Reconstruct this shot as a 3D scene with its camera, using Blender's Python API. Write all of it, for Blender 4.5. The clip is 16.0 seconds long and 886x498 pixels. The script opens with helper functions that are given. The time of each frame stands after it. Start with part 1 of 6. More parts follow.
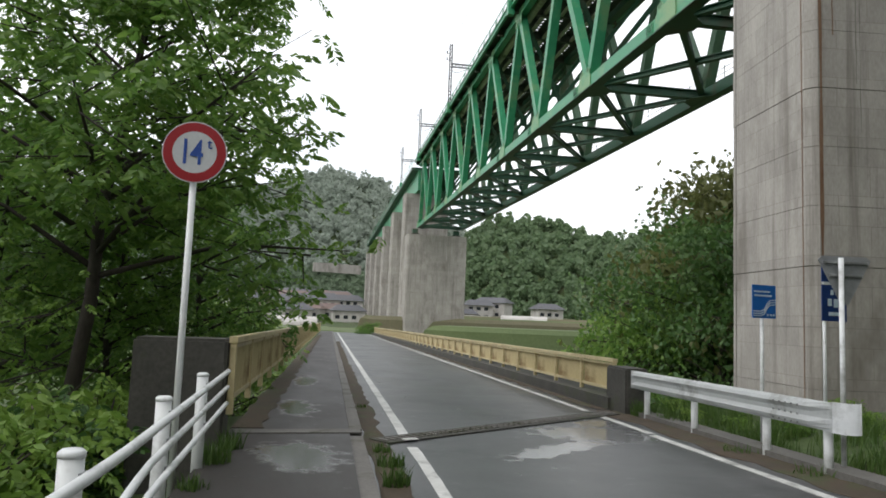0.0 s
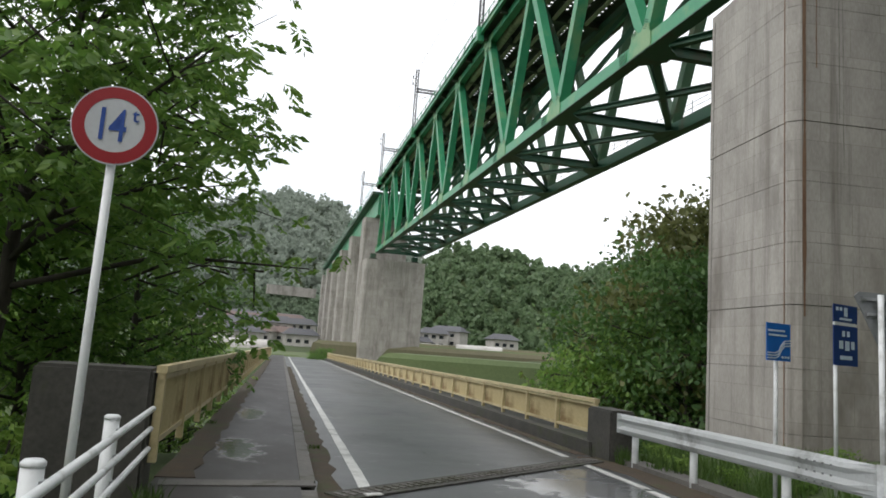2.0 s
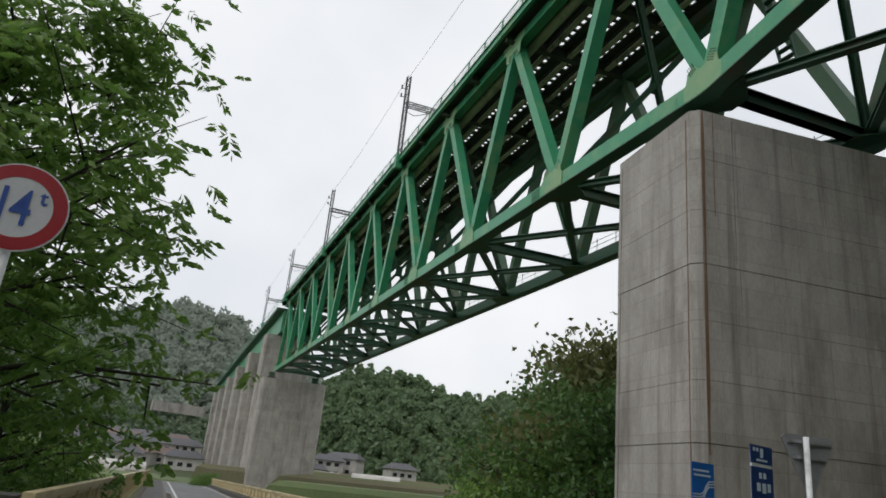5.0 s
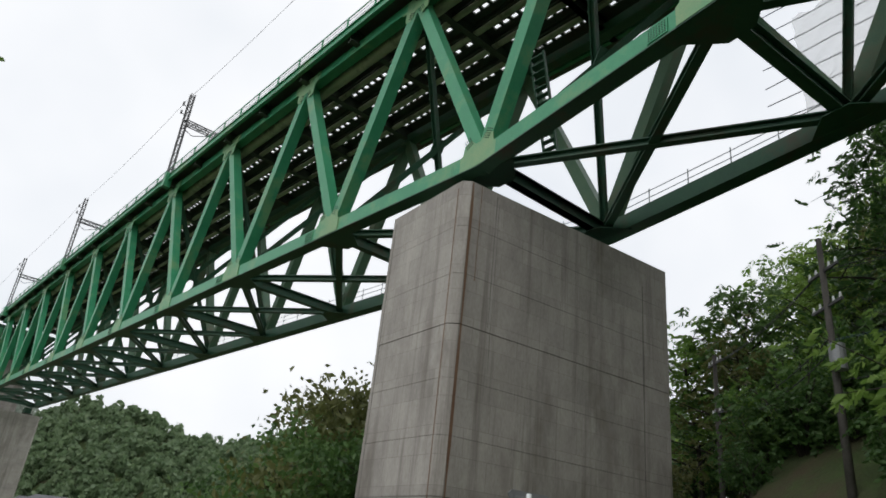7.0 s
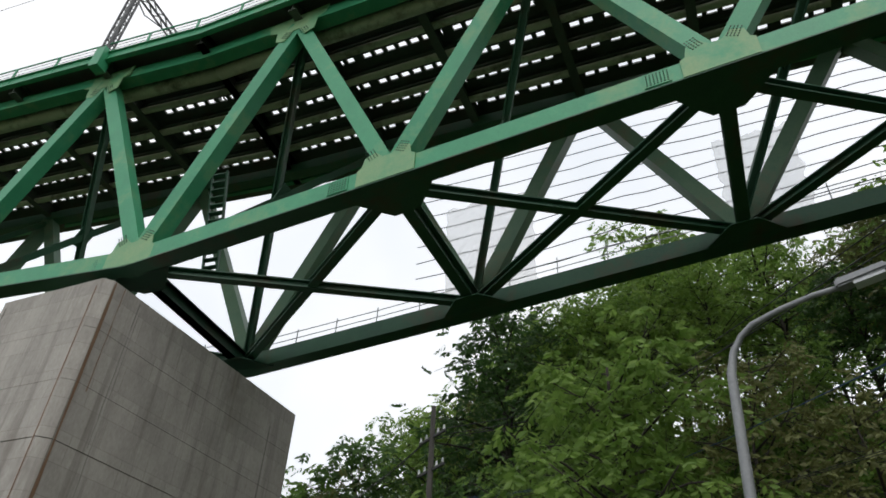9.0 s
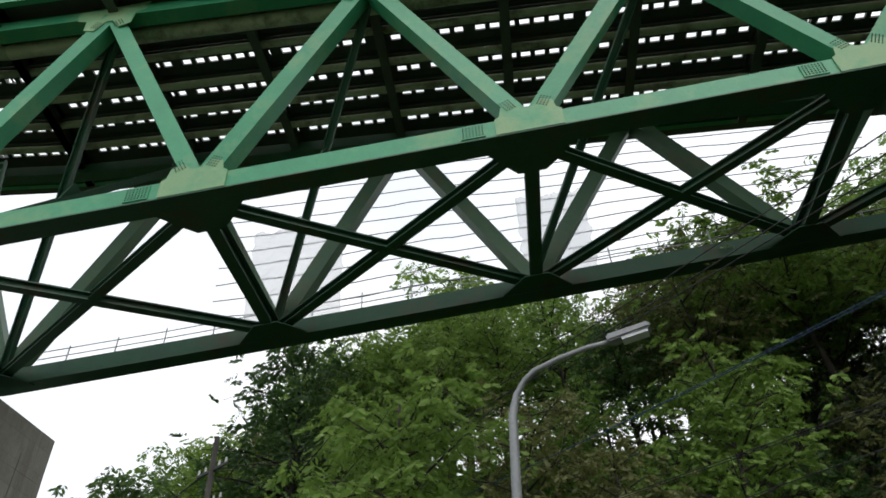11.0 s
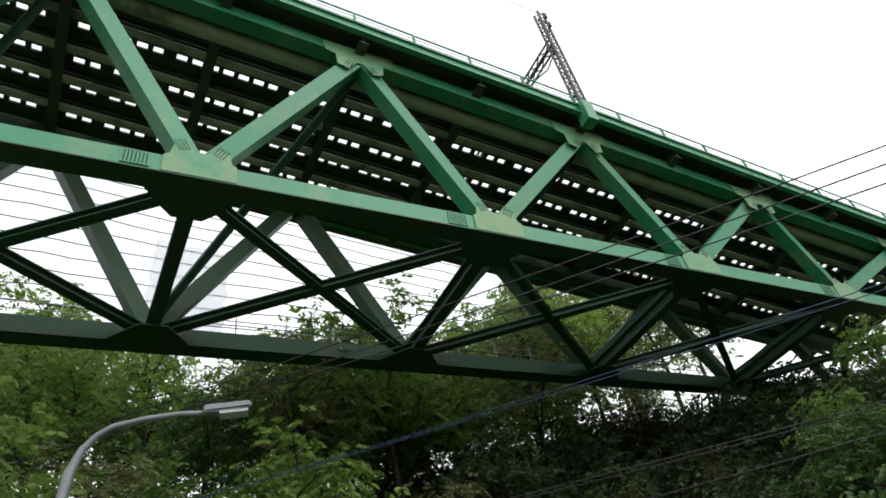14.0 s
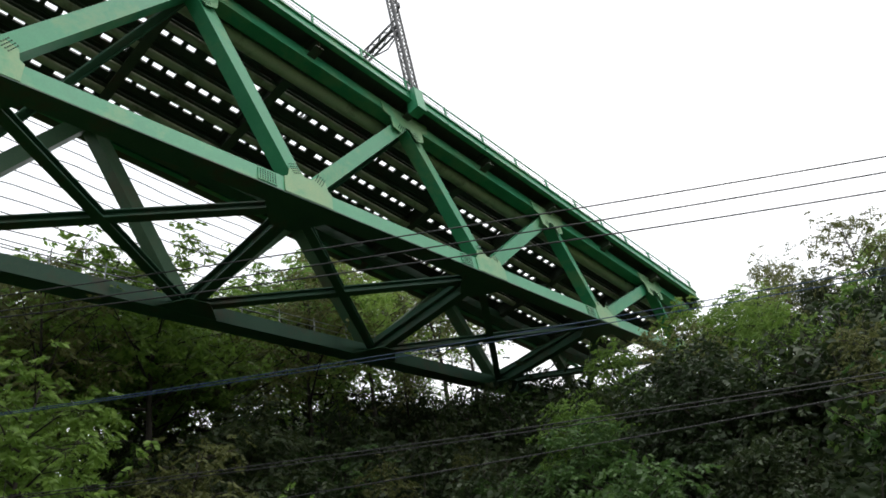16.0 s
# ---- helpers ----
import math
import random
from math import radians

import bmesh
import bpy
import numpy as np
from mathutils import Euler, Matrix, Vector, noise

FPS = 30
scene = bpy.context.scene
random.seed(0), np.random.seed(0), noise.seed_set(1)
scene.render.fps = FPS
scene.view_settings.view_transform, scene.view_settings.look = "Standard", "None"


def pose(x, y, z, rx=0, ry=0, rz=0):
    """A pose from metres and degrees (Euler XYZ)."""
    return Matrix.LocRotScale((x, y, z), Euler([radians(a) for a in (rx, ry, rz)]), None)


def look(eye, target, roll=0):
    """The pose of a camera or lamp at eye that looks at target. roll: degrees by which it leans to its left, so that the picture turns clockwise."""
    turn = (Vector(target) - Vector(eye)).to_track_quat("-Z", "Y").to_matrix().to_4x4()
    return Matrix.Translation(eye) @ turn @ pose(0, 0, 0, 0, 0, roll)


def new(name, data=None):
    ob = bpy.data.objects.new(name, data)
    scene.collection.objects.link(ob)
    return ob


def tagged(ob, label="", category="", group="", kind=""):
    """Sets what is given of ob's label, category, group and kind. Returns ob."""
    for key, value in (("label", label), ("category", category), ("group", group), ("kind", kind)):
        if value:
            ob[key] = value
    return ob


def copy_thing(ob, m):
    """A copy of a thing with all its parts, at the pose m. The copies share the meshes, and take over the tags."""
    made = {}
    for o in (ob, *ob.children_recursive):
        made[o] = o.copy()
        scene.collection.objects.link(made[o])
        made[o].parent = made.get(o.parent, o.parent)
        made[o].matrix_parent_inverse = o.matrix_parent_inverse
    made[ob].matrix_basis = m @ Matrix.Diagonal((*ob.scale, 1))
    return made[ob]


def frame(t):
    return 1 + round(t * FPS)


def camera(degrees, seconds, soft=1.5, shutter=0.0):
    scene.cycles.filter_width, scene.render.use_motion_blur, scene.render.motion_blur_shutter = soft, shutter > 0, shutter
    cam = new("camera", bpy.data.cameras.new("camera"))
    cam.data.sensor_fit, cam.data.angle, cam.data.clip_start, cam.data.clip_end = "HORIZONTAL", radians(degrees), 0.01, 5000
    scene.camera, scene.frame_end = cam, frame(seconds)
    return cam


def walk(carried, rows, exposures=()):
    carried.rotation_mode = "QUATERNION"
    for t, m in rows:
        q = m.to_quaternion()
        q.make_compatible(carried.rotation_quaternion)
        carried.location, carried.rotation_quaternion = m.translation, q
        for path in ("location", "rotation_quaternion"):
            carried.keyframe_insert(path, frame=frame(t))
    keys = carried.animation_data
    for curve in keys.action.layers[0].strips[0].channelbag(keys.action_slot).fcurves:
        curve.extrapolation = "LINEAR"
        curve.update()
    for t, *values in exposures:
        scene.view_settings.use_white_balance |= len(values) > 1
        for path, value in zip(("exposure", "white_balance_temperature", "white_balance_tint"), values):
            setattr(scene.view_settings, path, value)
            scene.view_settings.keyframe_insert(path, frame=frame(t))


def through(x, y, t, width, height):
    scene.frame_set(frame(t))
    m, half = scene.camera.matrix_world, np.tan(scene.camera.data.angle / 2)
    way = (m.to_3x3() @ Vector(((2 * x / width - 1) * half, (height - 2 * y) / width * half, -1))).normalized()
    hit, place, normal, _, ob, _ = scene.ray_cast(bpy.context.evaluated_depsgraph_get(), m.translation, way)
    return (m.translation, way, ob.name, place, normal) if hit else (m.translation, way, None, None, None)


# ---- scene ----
cam = camera(64.63, 16.0, soft=1.7)
PATH = [
    (0.0, pose(-15.684, -19.892, 1.349, 95.59, -2.26, -10.08)),
    (0.5, pose(-15.671, -19.516, 1.349, 95.74, -2.28, -8.93)),
    (1.0, pose(-15.647, -19.135, 1.361, 95.56, -2.87, -7.69)),
    (1.5, pose(-15.697, -18.705, 1.364, 95.83, -1.52, -8.37)),
    (2.0, pose(-15.680, -18.377, 1.389, 98.03, -4.02, -13.84)),
    (2.5, pose(-15.664, -18.098, 1.433, 102.21, -5.95, -15.41)),
    (3.0, pose(-15.685, -17.993, 1.470, 104.71, -5.75, -16.25)),
    (3.2, pose(-15.687, -17.988, 1.494, 105.46, -6.08, -16.91)),
    (5.3, pose(-15.836, -17.906, 1.392, 109.73, -5.07, -24.77)),
    (5.5, pose(-15.836, -17.902, 1.392, 110.45, -4.42, -27.23)),
    (6.0, pose(-15.837, -17.896, 1.393, 111.56, -3.56, -32.52)),
    (6.5, pose(-15.839, -17.896, 1.397, 112.91, -4.37, -37.25)),
    (7.0, pose(-15.841, -17.894, 1.401, 114.48, -5.74, -42.39)),
    (7.5, pose(-15.842, -17.893, 1.412, 117.37, -6.75, -48.28)),
    (8.0, pose(-15.840, -17.898, 1.421, 121.88, -7.65, -58.85)),
    (8.5, pose(-15.835, -17.896, 1.435, 125.69, -4.60, -66.80)),
    (9.0, pose(-15.838, -17.899, 1.443, 127.60, -2.54, -72.82)),
    (9.5, pose(-15.841, -17.907, 1.432, 127.44, -0.56, -78.11)),
    (9.7, pose(-15.848, -17.916, 1.418, 127.56, -0.33, -79.77)),
    (11.8, pose(-15.854, -17.921, 1.408, 131.97, 3.99, -95.71)),
    (12.0, pose(-15.859, -17.926, 1.403, 132.37, 3.93, -98.00)),
    (12.5, pose(-15.864, -17.931, 1.401, 134.77, 4.13, -103.82)),
    (13.0, pose(-15.858, -17.938, 1.401, 136.59, 5.96, -109.88)),
    (13.5, pose(-15.853, -17.942, 1.403, 135.70, 7.12, -116.17)),
    (14.0, pose(-15.846, -17.949, 1.412, 133.23, 8.39, -122.01)),
    (14.5, pose(-15.840, -17.954, 1.418, 131.86, 8.39, -128.97)),
    (15.0, pose(-15.835, -17.944, 1.415, 131.01, 9.86, -133.29)),
    (15.5, pose(-15.834, -17.937, 1.411, 129.67, 11.00, -137.27)),
    (16.0, pose(-15.833, -17.938, 1.408, 127.93, 10.26, -141.81)),
]
walk(cam, PATH, exposures=[(0.0, 0.0), (2.0, -0.05), (3.0, -0.6), (5.3, -0.58), (6.5, -0.55), (7.5, -0.38), (9.5, -0.32), (12.0, -0.1), (16.0, 0.0)])

# ---- light: overcast sky, a wide weak sun ----
world = bpy.data.worlds.new("overcast_sky")
scene.world = world
world.use_nodes = True
wt = world.node_tree
wt.nodes.clear()
w_out = wt.nodes.new("ShaderNodeOutputWorld")
w_bg = wt.nodes.new("ShaderNodeBackground")
w_sky = wt.nodes.new("ShaderNodeTexSky")
w_sky.sky_type = "NISHITA"
w_sky.sun_disc = False
w_sky.sun_elevation = radians(55)
w_sky.sun_rotation = radians(200)
w_sky.dust_density = 6.0
w_scale = wt.nodes.new("ShaderNodeMix")
w_scale.data_type = "RGBA"
w_scale.blend_type = "MULTIPLY"
w_scale.inputs["Factor"].default_value = 1.0
w_scale.inputs["B"].default_value = (0.1, 0.1, 0.1, 1)
wt.links.new(w_sky.outputs["Color"], w_scale.inputs["A"])
w_noise = wt.nodes.new("ShaderNodeTexNoise")
w_noise.inputs["Scale"].default_value = 2.2
w_noise.inputs["Detail"].default_value = 4.0
w_ramp = wt.nodes.new("ShaderNodeValToRGB")
w_ramp.color_ramp.elements[0].position = 0.3
w_ramp.color_ramp.elements[0].color = (0.80, 0.84, 0.89, 1)
w_ramp.color_ramp.elements[1].position = 0.6
w_ramp.color_ramp.elements[1].color = (1.0, 1.01, 1.03, 1)
wt.links.new(w_noise.outputs["Fac"], w_ramp.inputs["Fac"])
w_mix = wt.nodes.new("ShaderNodeMix")
w_mix.data_type = "RGBA"
w_mix.inputs["Factor"].default_value = 0.9
wt.links.new(w_scale.outputs["Result"], w_mix.inputs["A"])
wt.links.new(w_ramp.outputs["Color"], w_mix.inputs["B"])
wt.links.new(w_mix.outputs["Result"], w_bg.inputs["Color"])
w_bg.inputs["Strength"].default_value = 1.5
wt.links.new(w_bg.outputs["Background"], w_out.inputs["Surface"])

sun_data = bpy.data.lights.new("sun", "SUN")
sun_data.energy = 0.8
sun_data.angle = radians(40)
sun_data.color = (1.0, 0.97, 0.92)
sun = new("sun", sun_data)
sun.matrix_world = look((-90, -20, 90), (0, 0, 0))


# ---- materials ----
def mat_new(name):
    m = bpy.data.materials.new(name)
    m.use_nodes = True
    nt = m.node_tree
    return m, nt, nt.nodes["Principled BSDF"]


def surface(name, dark, light, rough=0.6, metal=0.0, scale=3.0, fine=40.0, bump=0.15, stain=None, stain_scale=0.6, stretch=(1, 1, 1), rough_var=0.15, amount=0.55, bump_dist=0.02):
    """A painted, stone or metal surface: two scales of noise, stains, relief."""
    m, nt, bsdf = mat_new(name)
    tc = nt.nodes.new("ShaderNodeTexCoord")
    mp = nt.nodes.new("ShaderNodeMapping")
    mp.inputs["Scale"].default_value = stretch
    nt.links.new(tc.outputs["Object"], mp.inputs["Vector"])
    n1 = nt.nodes.new("ShaderNodeTexNoise")
    n1.inputs["Scale"].default_value = scale
    n1.inputs["Detail"].default_value = 6
    n1.inputs["Roughness"].default_value = 0.65
    n2 = nt.nodes.new("ShaderNodeTexNoise")
    n2.inputs["Scale"].default_value = fine
    n2.inputs["Detail"].default_value = 4
    for n in (n1, n2):
        nt.links.new(mp.outputs["Vector"], n.inputs["Vector"])
    mixn = nt.nodes.new("ShaderNodeMix")
    mixn.inputs["Factor"].default_value = 0.35
    nt.links.new(n1.outputs["Fac"], mixn.inputs["A"])
    nt.links.new(n2.outputs["Fac"], mixn.inputs["B"])
    ramp = nt.nodes.new("ShaderNodeValToRGB")
    ramp.color_ramp.elements[0].position = 0.5 - amount / 2 + 0.1
    ramp.color_ramp.elements[1].position = 0.5 + amount / 2 - 0.1
    ramp.color_ramp.elements[0].color = (*dark, 1)
    ramp.color_ramp.elements[1].color = (*light, 1)
    nt.links.new(mixn.outputs["Result"], ramp.inputs["Fac"])
    color = ramp.outputs["Color"]
    if stain:
        n3 = nt.nodes.new("ShaderNodeTexNoise")
        n3.inputs["Scale"].default_value = stain_scale
        n3.inputs["Detail"].default_value = 5
        n3.inputs["Roughness"].default_value = 0.7
        nt.links.new(mp.outputs["Vector"], n3.inputs["Vector"])
        r3 = nt.nodes.new("ShaderNodeValToRGB")
        r3.color_ramp.elements[0].position = 0.52
        r3.color_ramp.elements[1].position = 0.68
        nt.links.new(n3.outputs["Fac"], r3.inputs["Fac"])
        mx = nt.nodes.new("ShaderNodeMix")
        mx.data_type = "RGBA"
        nt.links.new(r3.outputs["Color"], mx.inputs["Factor"])
        nt.links.new(color, mx.inputs["A"])
        mx.inputs["B"].default_value = (*stain, 1)
        color = mx.outputs["Result"]
    nt.links.new(color, bsdf.inputs["Base Color"])
    mr = nt.nodes.new("ShaderNodeMapRange")
    mr.inputs["To Min"].default_value = max(0.03, rough - rough_var)
    mr.inputs["To Max"].default_value = min(1.0, rough + rough_var)
    nt.links.new(n1.outputs["Fac"], mr.inputs["Value"])
    nt.links.new(mr.outputs["Result"], bsdf.inputs["Roughness"])
    bsdf.inputs["Metallic"].default_value = metal
    bp = nt.nodes.new("ShaderNodeBump")
    bp.inputs["Strength"].default_value = bump
    bp.inputs["Distance"].default_value = bump_dist
    nt.links.new(mixn.outputs["Result"], bp.inputs["Height"])
    nt.links.new(bp.outputs["Normal"], bsdf.inputs["Normal"])
    return m


def leafy(name, c1, c2, c3, through=0.35):
    """Leaves: a colour of its own for each leaf, part of the light passes through."""
    m, nt, bsdf = mat_new(name)
    geo = nt.nodes.new("ShaderNodeNewGeometry")
    ramp = nt.nodes.new("ShaderNodeValToRGB")
    ramp.color_ramp.elements[0].color = (*c1, 1)
    ramp.color_ramp.elements[1].color = (*c3, 1)
    e = ramp.color_ramp.elements.new(0.55)
    e.color = (*c2, 1)
    oi = nt.nodes.new("ShaderNodeObjectInfo")
    ad = nt.nodes.new("ShaderNodeMath")
    ad.operation = "MULTIPLY_ADD"
    ad.inputs[1].default_value = 0.45
    nt.links.new(oi.outputs["Random"], ad.inputs[0])
    mu = nt.nodes.new("ShaderNodeMath")
    mu.operation = "MULTIPLY"
    mu.inputs[1].default_value = 0.6
    nt.links.new(geo.outputs["Random Per Island"], mu.inputs[0])
    nt.links.new(mu.outputs[0], ad.inputs[2])
    nt.links.new(ad.outputs[0], ramp.inputs["Fac"])
    nt.links.new(ramp.outputs["Color"], bsdf.inputs["Base Color"])
    bsdf.inputs["Roughness"].default_value = 0.5
    tr = nt.nodes.new("ShaderNodeBsdfTranslucent")
    nt.links.new(ramp.outputs["Color"], tr.inputs["Color"])
    mix = nt.nodes.new("ShaderNodeMixShader")
    mix.inputs["Fac"].default_value = through
    out = nt.nodes["Material Output"]
    nt.links.new(bsdf.outputs["BSDF"], mix.inputs[1])
    nt.links.new(tr.outputs["BSDF"], mix.inputs[2])
    nt.links.new(mix.outputs["Shader"], out.inputs["Surface"])
    return m


def soak(m, spots, film, film_rough, share):
    """Standing water on a rough surface: smooth films with ragged edges, their sheen partly painted pale. spots: x, y,
    half sizes, turn.
    """
    nt = m.node_tree
    bsdf = nt.nodes["Principled BSDF"]
    tc = nt.nodes.new("ShaderNodeTexCoord")
    nz = nt.nodes.new("ShaderNodeTexNoise")
    nz.inputs["Scale"].default_value = 2.6
    nz.inputs["Detail"].default_value = 7
    nz.inputs["Roughness"].default_value = 0.7
    nt.links.new(tc.outputs["Object"], nz.inputs["Vector"])
    best = None
    for x, y, rx, ry, turn in spots:
        mp = nt.nodes.new("ShaderNodeMapping")
        mp.vector_type = "TEXTURE"
        mp.inputs["Location"].default_value = (x, y, road_z(y))
        mp.inputs["Rotation"].default_value = (0, 0, turn)
        mp.inputs["Scale"].default_value = (rx, ry, 3.0)
        nt.links.new(tc.outputs["Object"], mp.inputs["Vector"])
        gr = nt.nodes.new("ShaderNodeTexGradient")
        gr.gradient_type = "SPHERICAL"
        nt.links.new(mp.outputs["Vector"], gr.inputs["Vector"])
        if best is None:
            best = gr.outputs["Fac"]
        else:
            mx = nt.nodes.new("ShaderNodeMath")
            mx.operation = "MAXIMUM"
            nt.links.new(best, mx.inputs[0])
            nt.links.new(gr.outputs["Fac"], mx.inputs[1])
            best = mx.outputs[0]
    ad = nt.nodes.new("ShaderNodeMath")
    ad.operation = "MULTIPLY_ADD"
    ad.inputs[1].default_value = 0.55
    nt.links.new(best, ad.inputs[0])
    nt.links.new(nz.outputs["Fac"], ad.inputs[2])
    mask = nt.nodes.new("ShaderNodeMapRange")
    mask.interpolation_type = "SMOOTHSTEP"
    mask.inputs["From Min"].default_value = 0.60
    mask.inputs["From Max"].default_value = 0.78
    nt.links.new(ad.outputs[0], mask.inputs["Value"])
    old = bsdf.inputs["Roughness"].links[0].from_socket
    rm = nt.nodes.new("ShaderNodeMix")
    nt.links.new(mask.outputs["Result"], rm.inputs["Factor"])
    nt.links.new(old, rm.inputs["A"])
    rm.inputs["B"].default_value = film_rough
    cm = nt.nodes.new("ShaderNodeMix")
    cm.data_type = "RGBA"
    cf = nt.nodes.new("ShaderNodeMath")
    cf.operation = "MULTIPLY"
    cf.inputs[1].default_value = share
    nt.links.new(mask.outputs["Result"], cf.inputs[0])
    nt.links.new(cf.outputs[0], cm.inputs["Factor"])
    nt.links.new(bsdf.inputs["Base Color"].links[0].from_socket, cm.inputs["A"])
    # Pale film colour paints sky reflection into the base colour.
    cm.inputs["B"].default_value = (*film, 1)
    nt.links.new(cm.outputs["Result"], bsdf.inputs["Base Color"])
    nt.links.new(rm.outputs["Result"], bsdf.inputs["Roughness"])
    bump = bsdf.inputs["Normal"].links[0].from_node
    st = nt.nodes.new("ShaderNodeMapRange")
    st.inputs["To Min"].default_value = bump.inputs["Strength"].default_value
    st.inputs["To Max"].default_value = 0.03
    nt.links.new(mask.outputs["Result"], st.inputs["Value"])
    nt.links.new(st.outputs["Result"], bump.inputs["Strength"])
    return m


def weather(m, streak, panel=(1.8, 0.915)):
    """Cast concrete: marks of the form panels, and dark streaks that water has left down the face."""
    nt = m.node_tree
    bsdf = nt.nodes["Principled BSDF"]
    tc = nt.nodes.new("ShaderNodeTexCoord")
    sp = nt.nodes.new("ShaderNodeSeparateXYZ")
    nt.links.new(tc.outputs["Object"], sp.inputs[0])
    ad = nt.nodes.new("ShaderNodeMath")
    nt.links.new(sp.outputs["X"], ad.inputs[0])
    nt.links.new(sp.outputs["Y"], ad.inputs[1])
    cb = nt.nodes.new("ShaderNodeCombineXYZ")
    nt.links.new(ad.outputs[0], cb.inputs["X"])
    nt.links.new(sp.outputs["Z"], cb.inputs["Y"])
    br = nt.nodes.new("ShaderNodeTexBrick")
    br.inputs["Scale"].default_value = 1.0
    br.inputs["Brick Width"].default_value = panel[0]
    br.inputs["Row Height"].default_value = panel[1]
    br.inputs["Mortar Size"].default_value = 0.012
    br.inputs["Mortar Smooth"].default_value = 0.6
    br.inputs["Color1"].default_value = (0.88, 0.88, 0.88, 1)
    br.inputs["Color2"].default_value = (1.06, 1.06, 1.06, 1)
    br.inputs["Mortar"].default_value = (0.66, 0.65, 0.63, 1)
    nt.links.new(cb.outputs[0], br.inputs["Vector"])
    mp = nt.nodes.new("ShaderNodeMapping")
    mp.inputs["Scale"].default_value = (2.3, 2.3, 0.07)
    nt.links.new(tc.outputs["Object"], mp.inputs["Vector"])
    nz = nt.nodes.new("ShaderNodeTexNoise")
    nz.inputs["Scale"].default_value = 1.0
    nz.inputs["Detail"].default_value = 7
    nz.inputs["Roughness"].default_value = 0.72
    nt.links.new(mp.outputs["Vector"], nz.inputs["Vector"])
    rp = nt.nodes.new("ShaderNodeMapRange")
    rp.inputs["From Min"].default_value = 0.52
    rp.inputs["From Max"].default_value = 0.72
    rp.inputs["To Max"].default_value = 0.75
    nt.links.new(nz.outputs["Fac"], rp.inputs["Value"])
    m1 = nt.nodes.new("ShaderNodeMix")
    m1.data_type = "RGBA"
    m1.blend_type = "MULTIPLY"
    m1.inputs["Factor"].default_value = 0.8
    nt.links.new(bsdf.inputs["Base Color"].links[0].from_socket, m1.inputs["A"])
    nt.links.new(br.outputs["Color"], m1.inputs["B"])
    m2 = nt.nodes.new("ShaderNodeMix")
    m2.data_type = "RGBA"
    nt.links.new(rp.outputs["Result"], m2.inputs["Factor"])
    nt.links.new(m1.outputs["Result"], m2.inputs["A"])
    m2.inputs["B"].default_value = (*streak, 1)
    nt.links.new(m2.outputs["Result"], bsdf.inputs["Base Color"])
    return m


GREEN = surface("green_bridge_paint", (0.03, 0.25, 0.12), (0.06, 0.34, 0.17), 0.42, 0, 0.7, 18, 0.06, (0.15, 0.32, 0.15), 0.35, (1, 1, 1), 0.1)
GREEN_PALE = surface("weathered_green_paint", (0.13, 0.34, 0.17), (0.27, 0.40, 0.20), 0.5, 0, 0.9, 20, 0.06, (0.06, 0.32, 0.16), 0.4)
# Darker copies of GREEN: shade on far and lower steel put into its colour.
GREEN_DARK = surface("dark_and_shaded_green_steel", (0.018, 0.075, 0.045), (0.04, 0.12, 0.068), 0.55, 0, 0.8, 18, 0.08, (0.07, 0.07, 0.045), 0.4)
GREEN_FAR = surface("shaded_olive_green_paint", (0.05, 0.13, 0.075), (0.11, 0.19, 0.11), 0.55, 0, 0.8, 18, 0.08, (0.12, 0.13, 0.08), 0.4)
DECK = surface("dark_deck_steel", (0.045, 0.06, 0.045), (0.085, 0.10, 0.075), 0.7, 0, 1.5, 20, 0.1, (0.08, 0.06, 0.04), 0.6)
PIPE = surface("dull_grey_green_pipe", (0.36, 0.38, 0.27), (0.52, 0.52, 0.38), 0.55, 0, 0.8, 15, 0.05, (0.12, 0.12, 0.08), 0.5)
CONCRETE = surface("weathered_concrete", (0.24, 0.225, 0.20), (0.38, 0.36, 0.33), 0.85, 0, 0.7, 14, 0.25, (0.17, 0.155, 0.135), 0.28, (1, 1, 0.35))
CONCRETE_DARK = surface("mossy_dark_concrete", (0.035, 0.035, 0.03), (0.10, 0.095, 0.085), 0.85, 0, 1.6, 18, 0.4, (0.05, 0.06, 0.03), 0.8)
RUST = surface("rust_streak", (0.16, 0.085, 0.05), (0.26, 0.17, 0.11), 0.9, 0, 2.0, 30, 0.2, None, 1, (1, 1, 0.2))
FORM_LINE = surface("form_joint_concrete", (0.17, 0.16, 0.145), (0.27, 0.255, 0.235), 0.9, 0, 1.2, 20, 0.2, (0.12, 0.11, 0.10), 0.6)
ASPHALT = surface("wet_asphalt", (0.05, 0.052, 0.055), (0.09, 0.092, 0.095), 0.36, 0, 0.5, 90, 0.35, (0.025, 0.027, 0.03), 0.35, (1, 1, 1), 0.18, 0.55, 0.006)
ASPHALT_WALK = surface("wet_footway_asphalt", (0.015, 0.012, 0.010), (0.035, 0.029, 0.026), 0.58, 0, 0.9, 80, 0.35, (0.03, 0.028, 0.027), 0.5, (1, 0.4, 1), 0.2, 0.55, 0.006)
KERB = surface("worn_kerb_concrete", (0.09, 0.085, 0.08), (0.19, 0.18, 0.165), 0.75, 0, 2.0, 25, 0.35, (0.05, 0.05, 0.03), 1.0)
ROADPAINT = surface("worn_white_road_paint", (0.42, 0.42, 0.40), (0.72, 0.72, 0.70), 0.5, 0, 3.0, 50, 0.2, (0.25, 0.25, 0.24), 2.5)
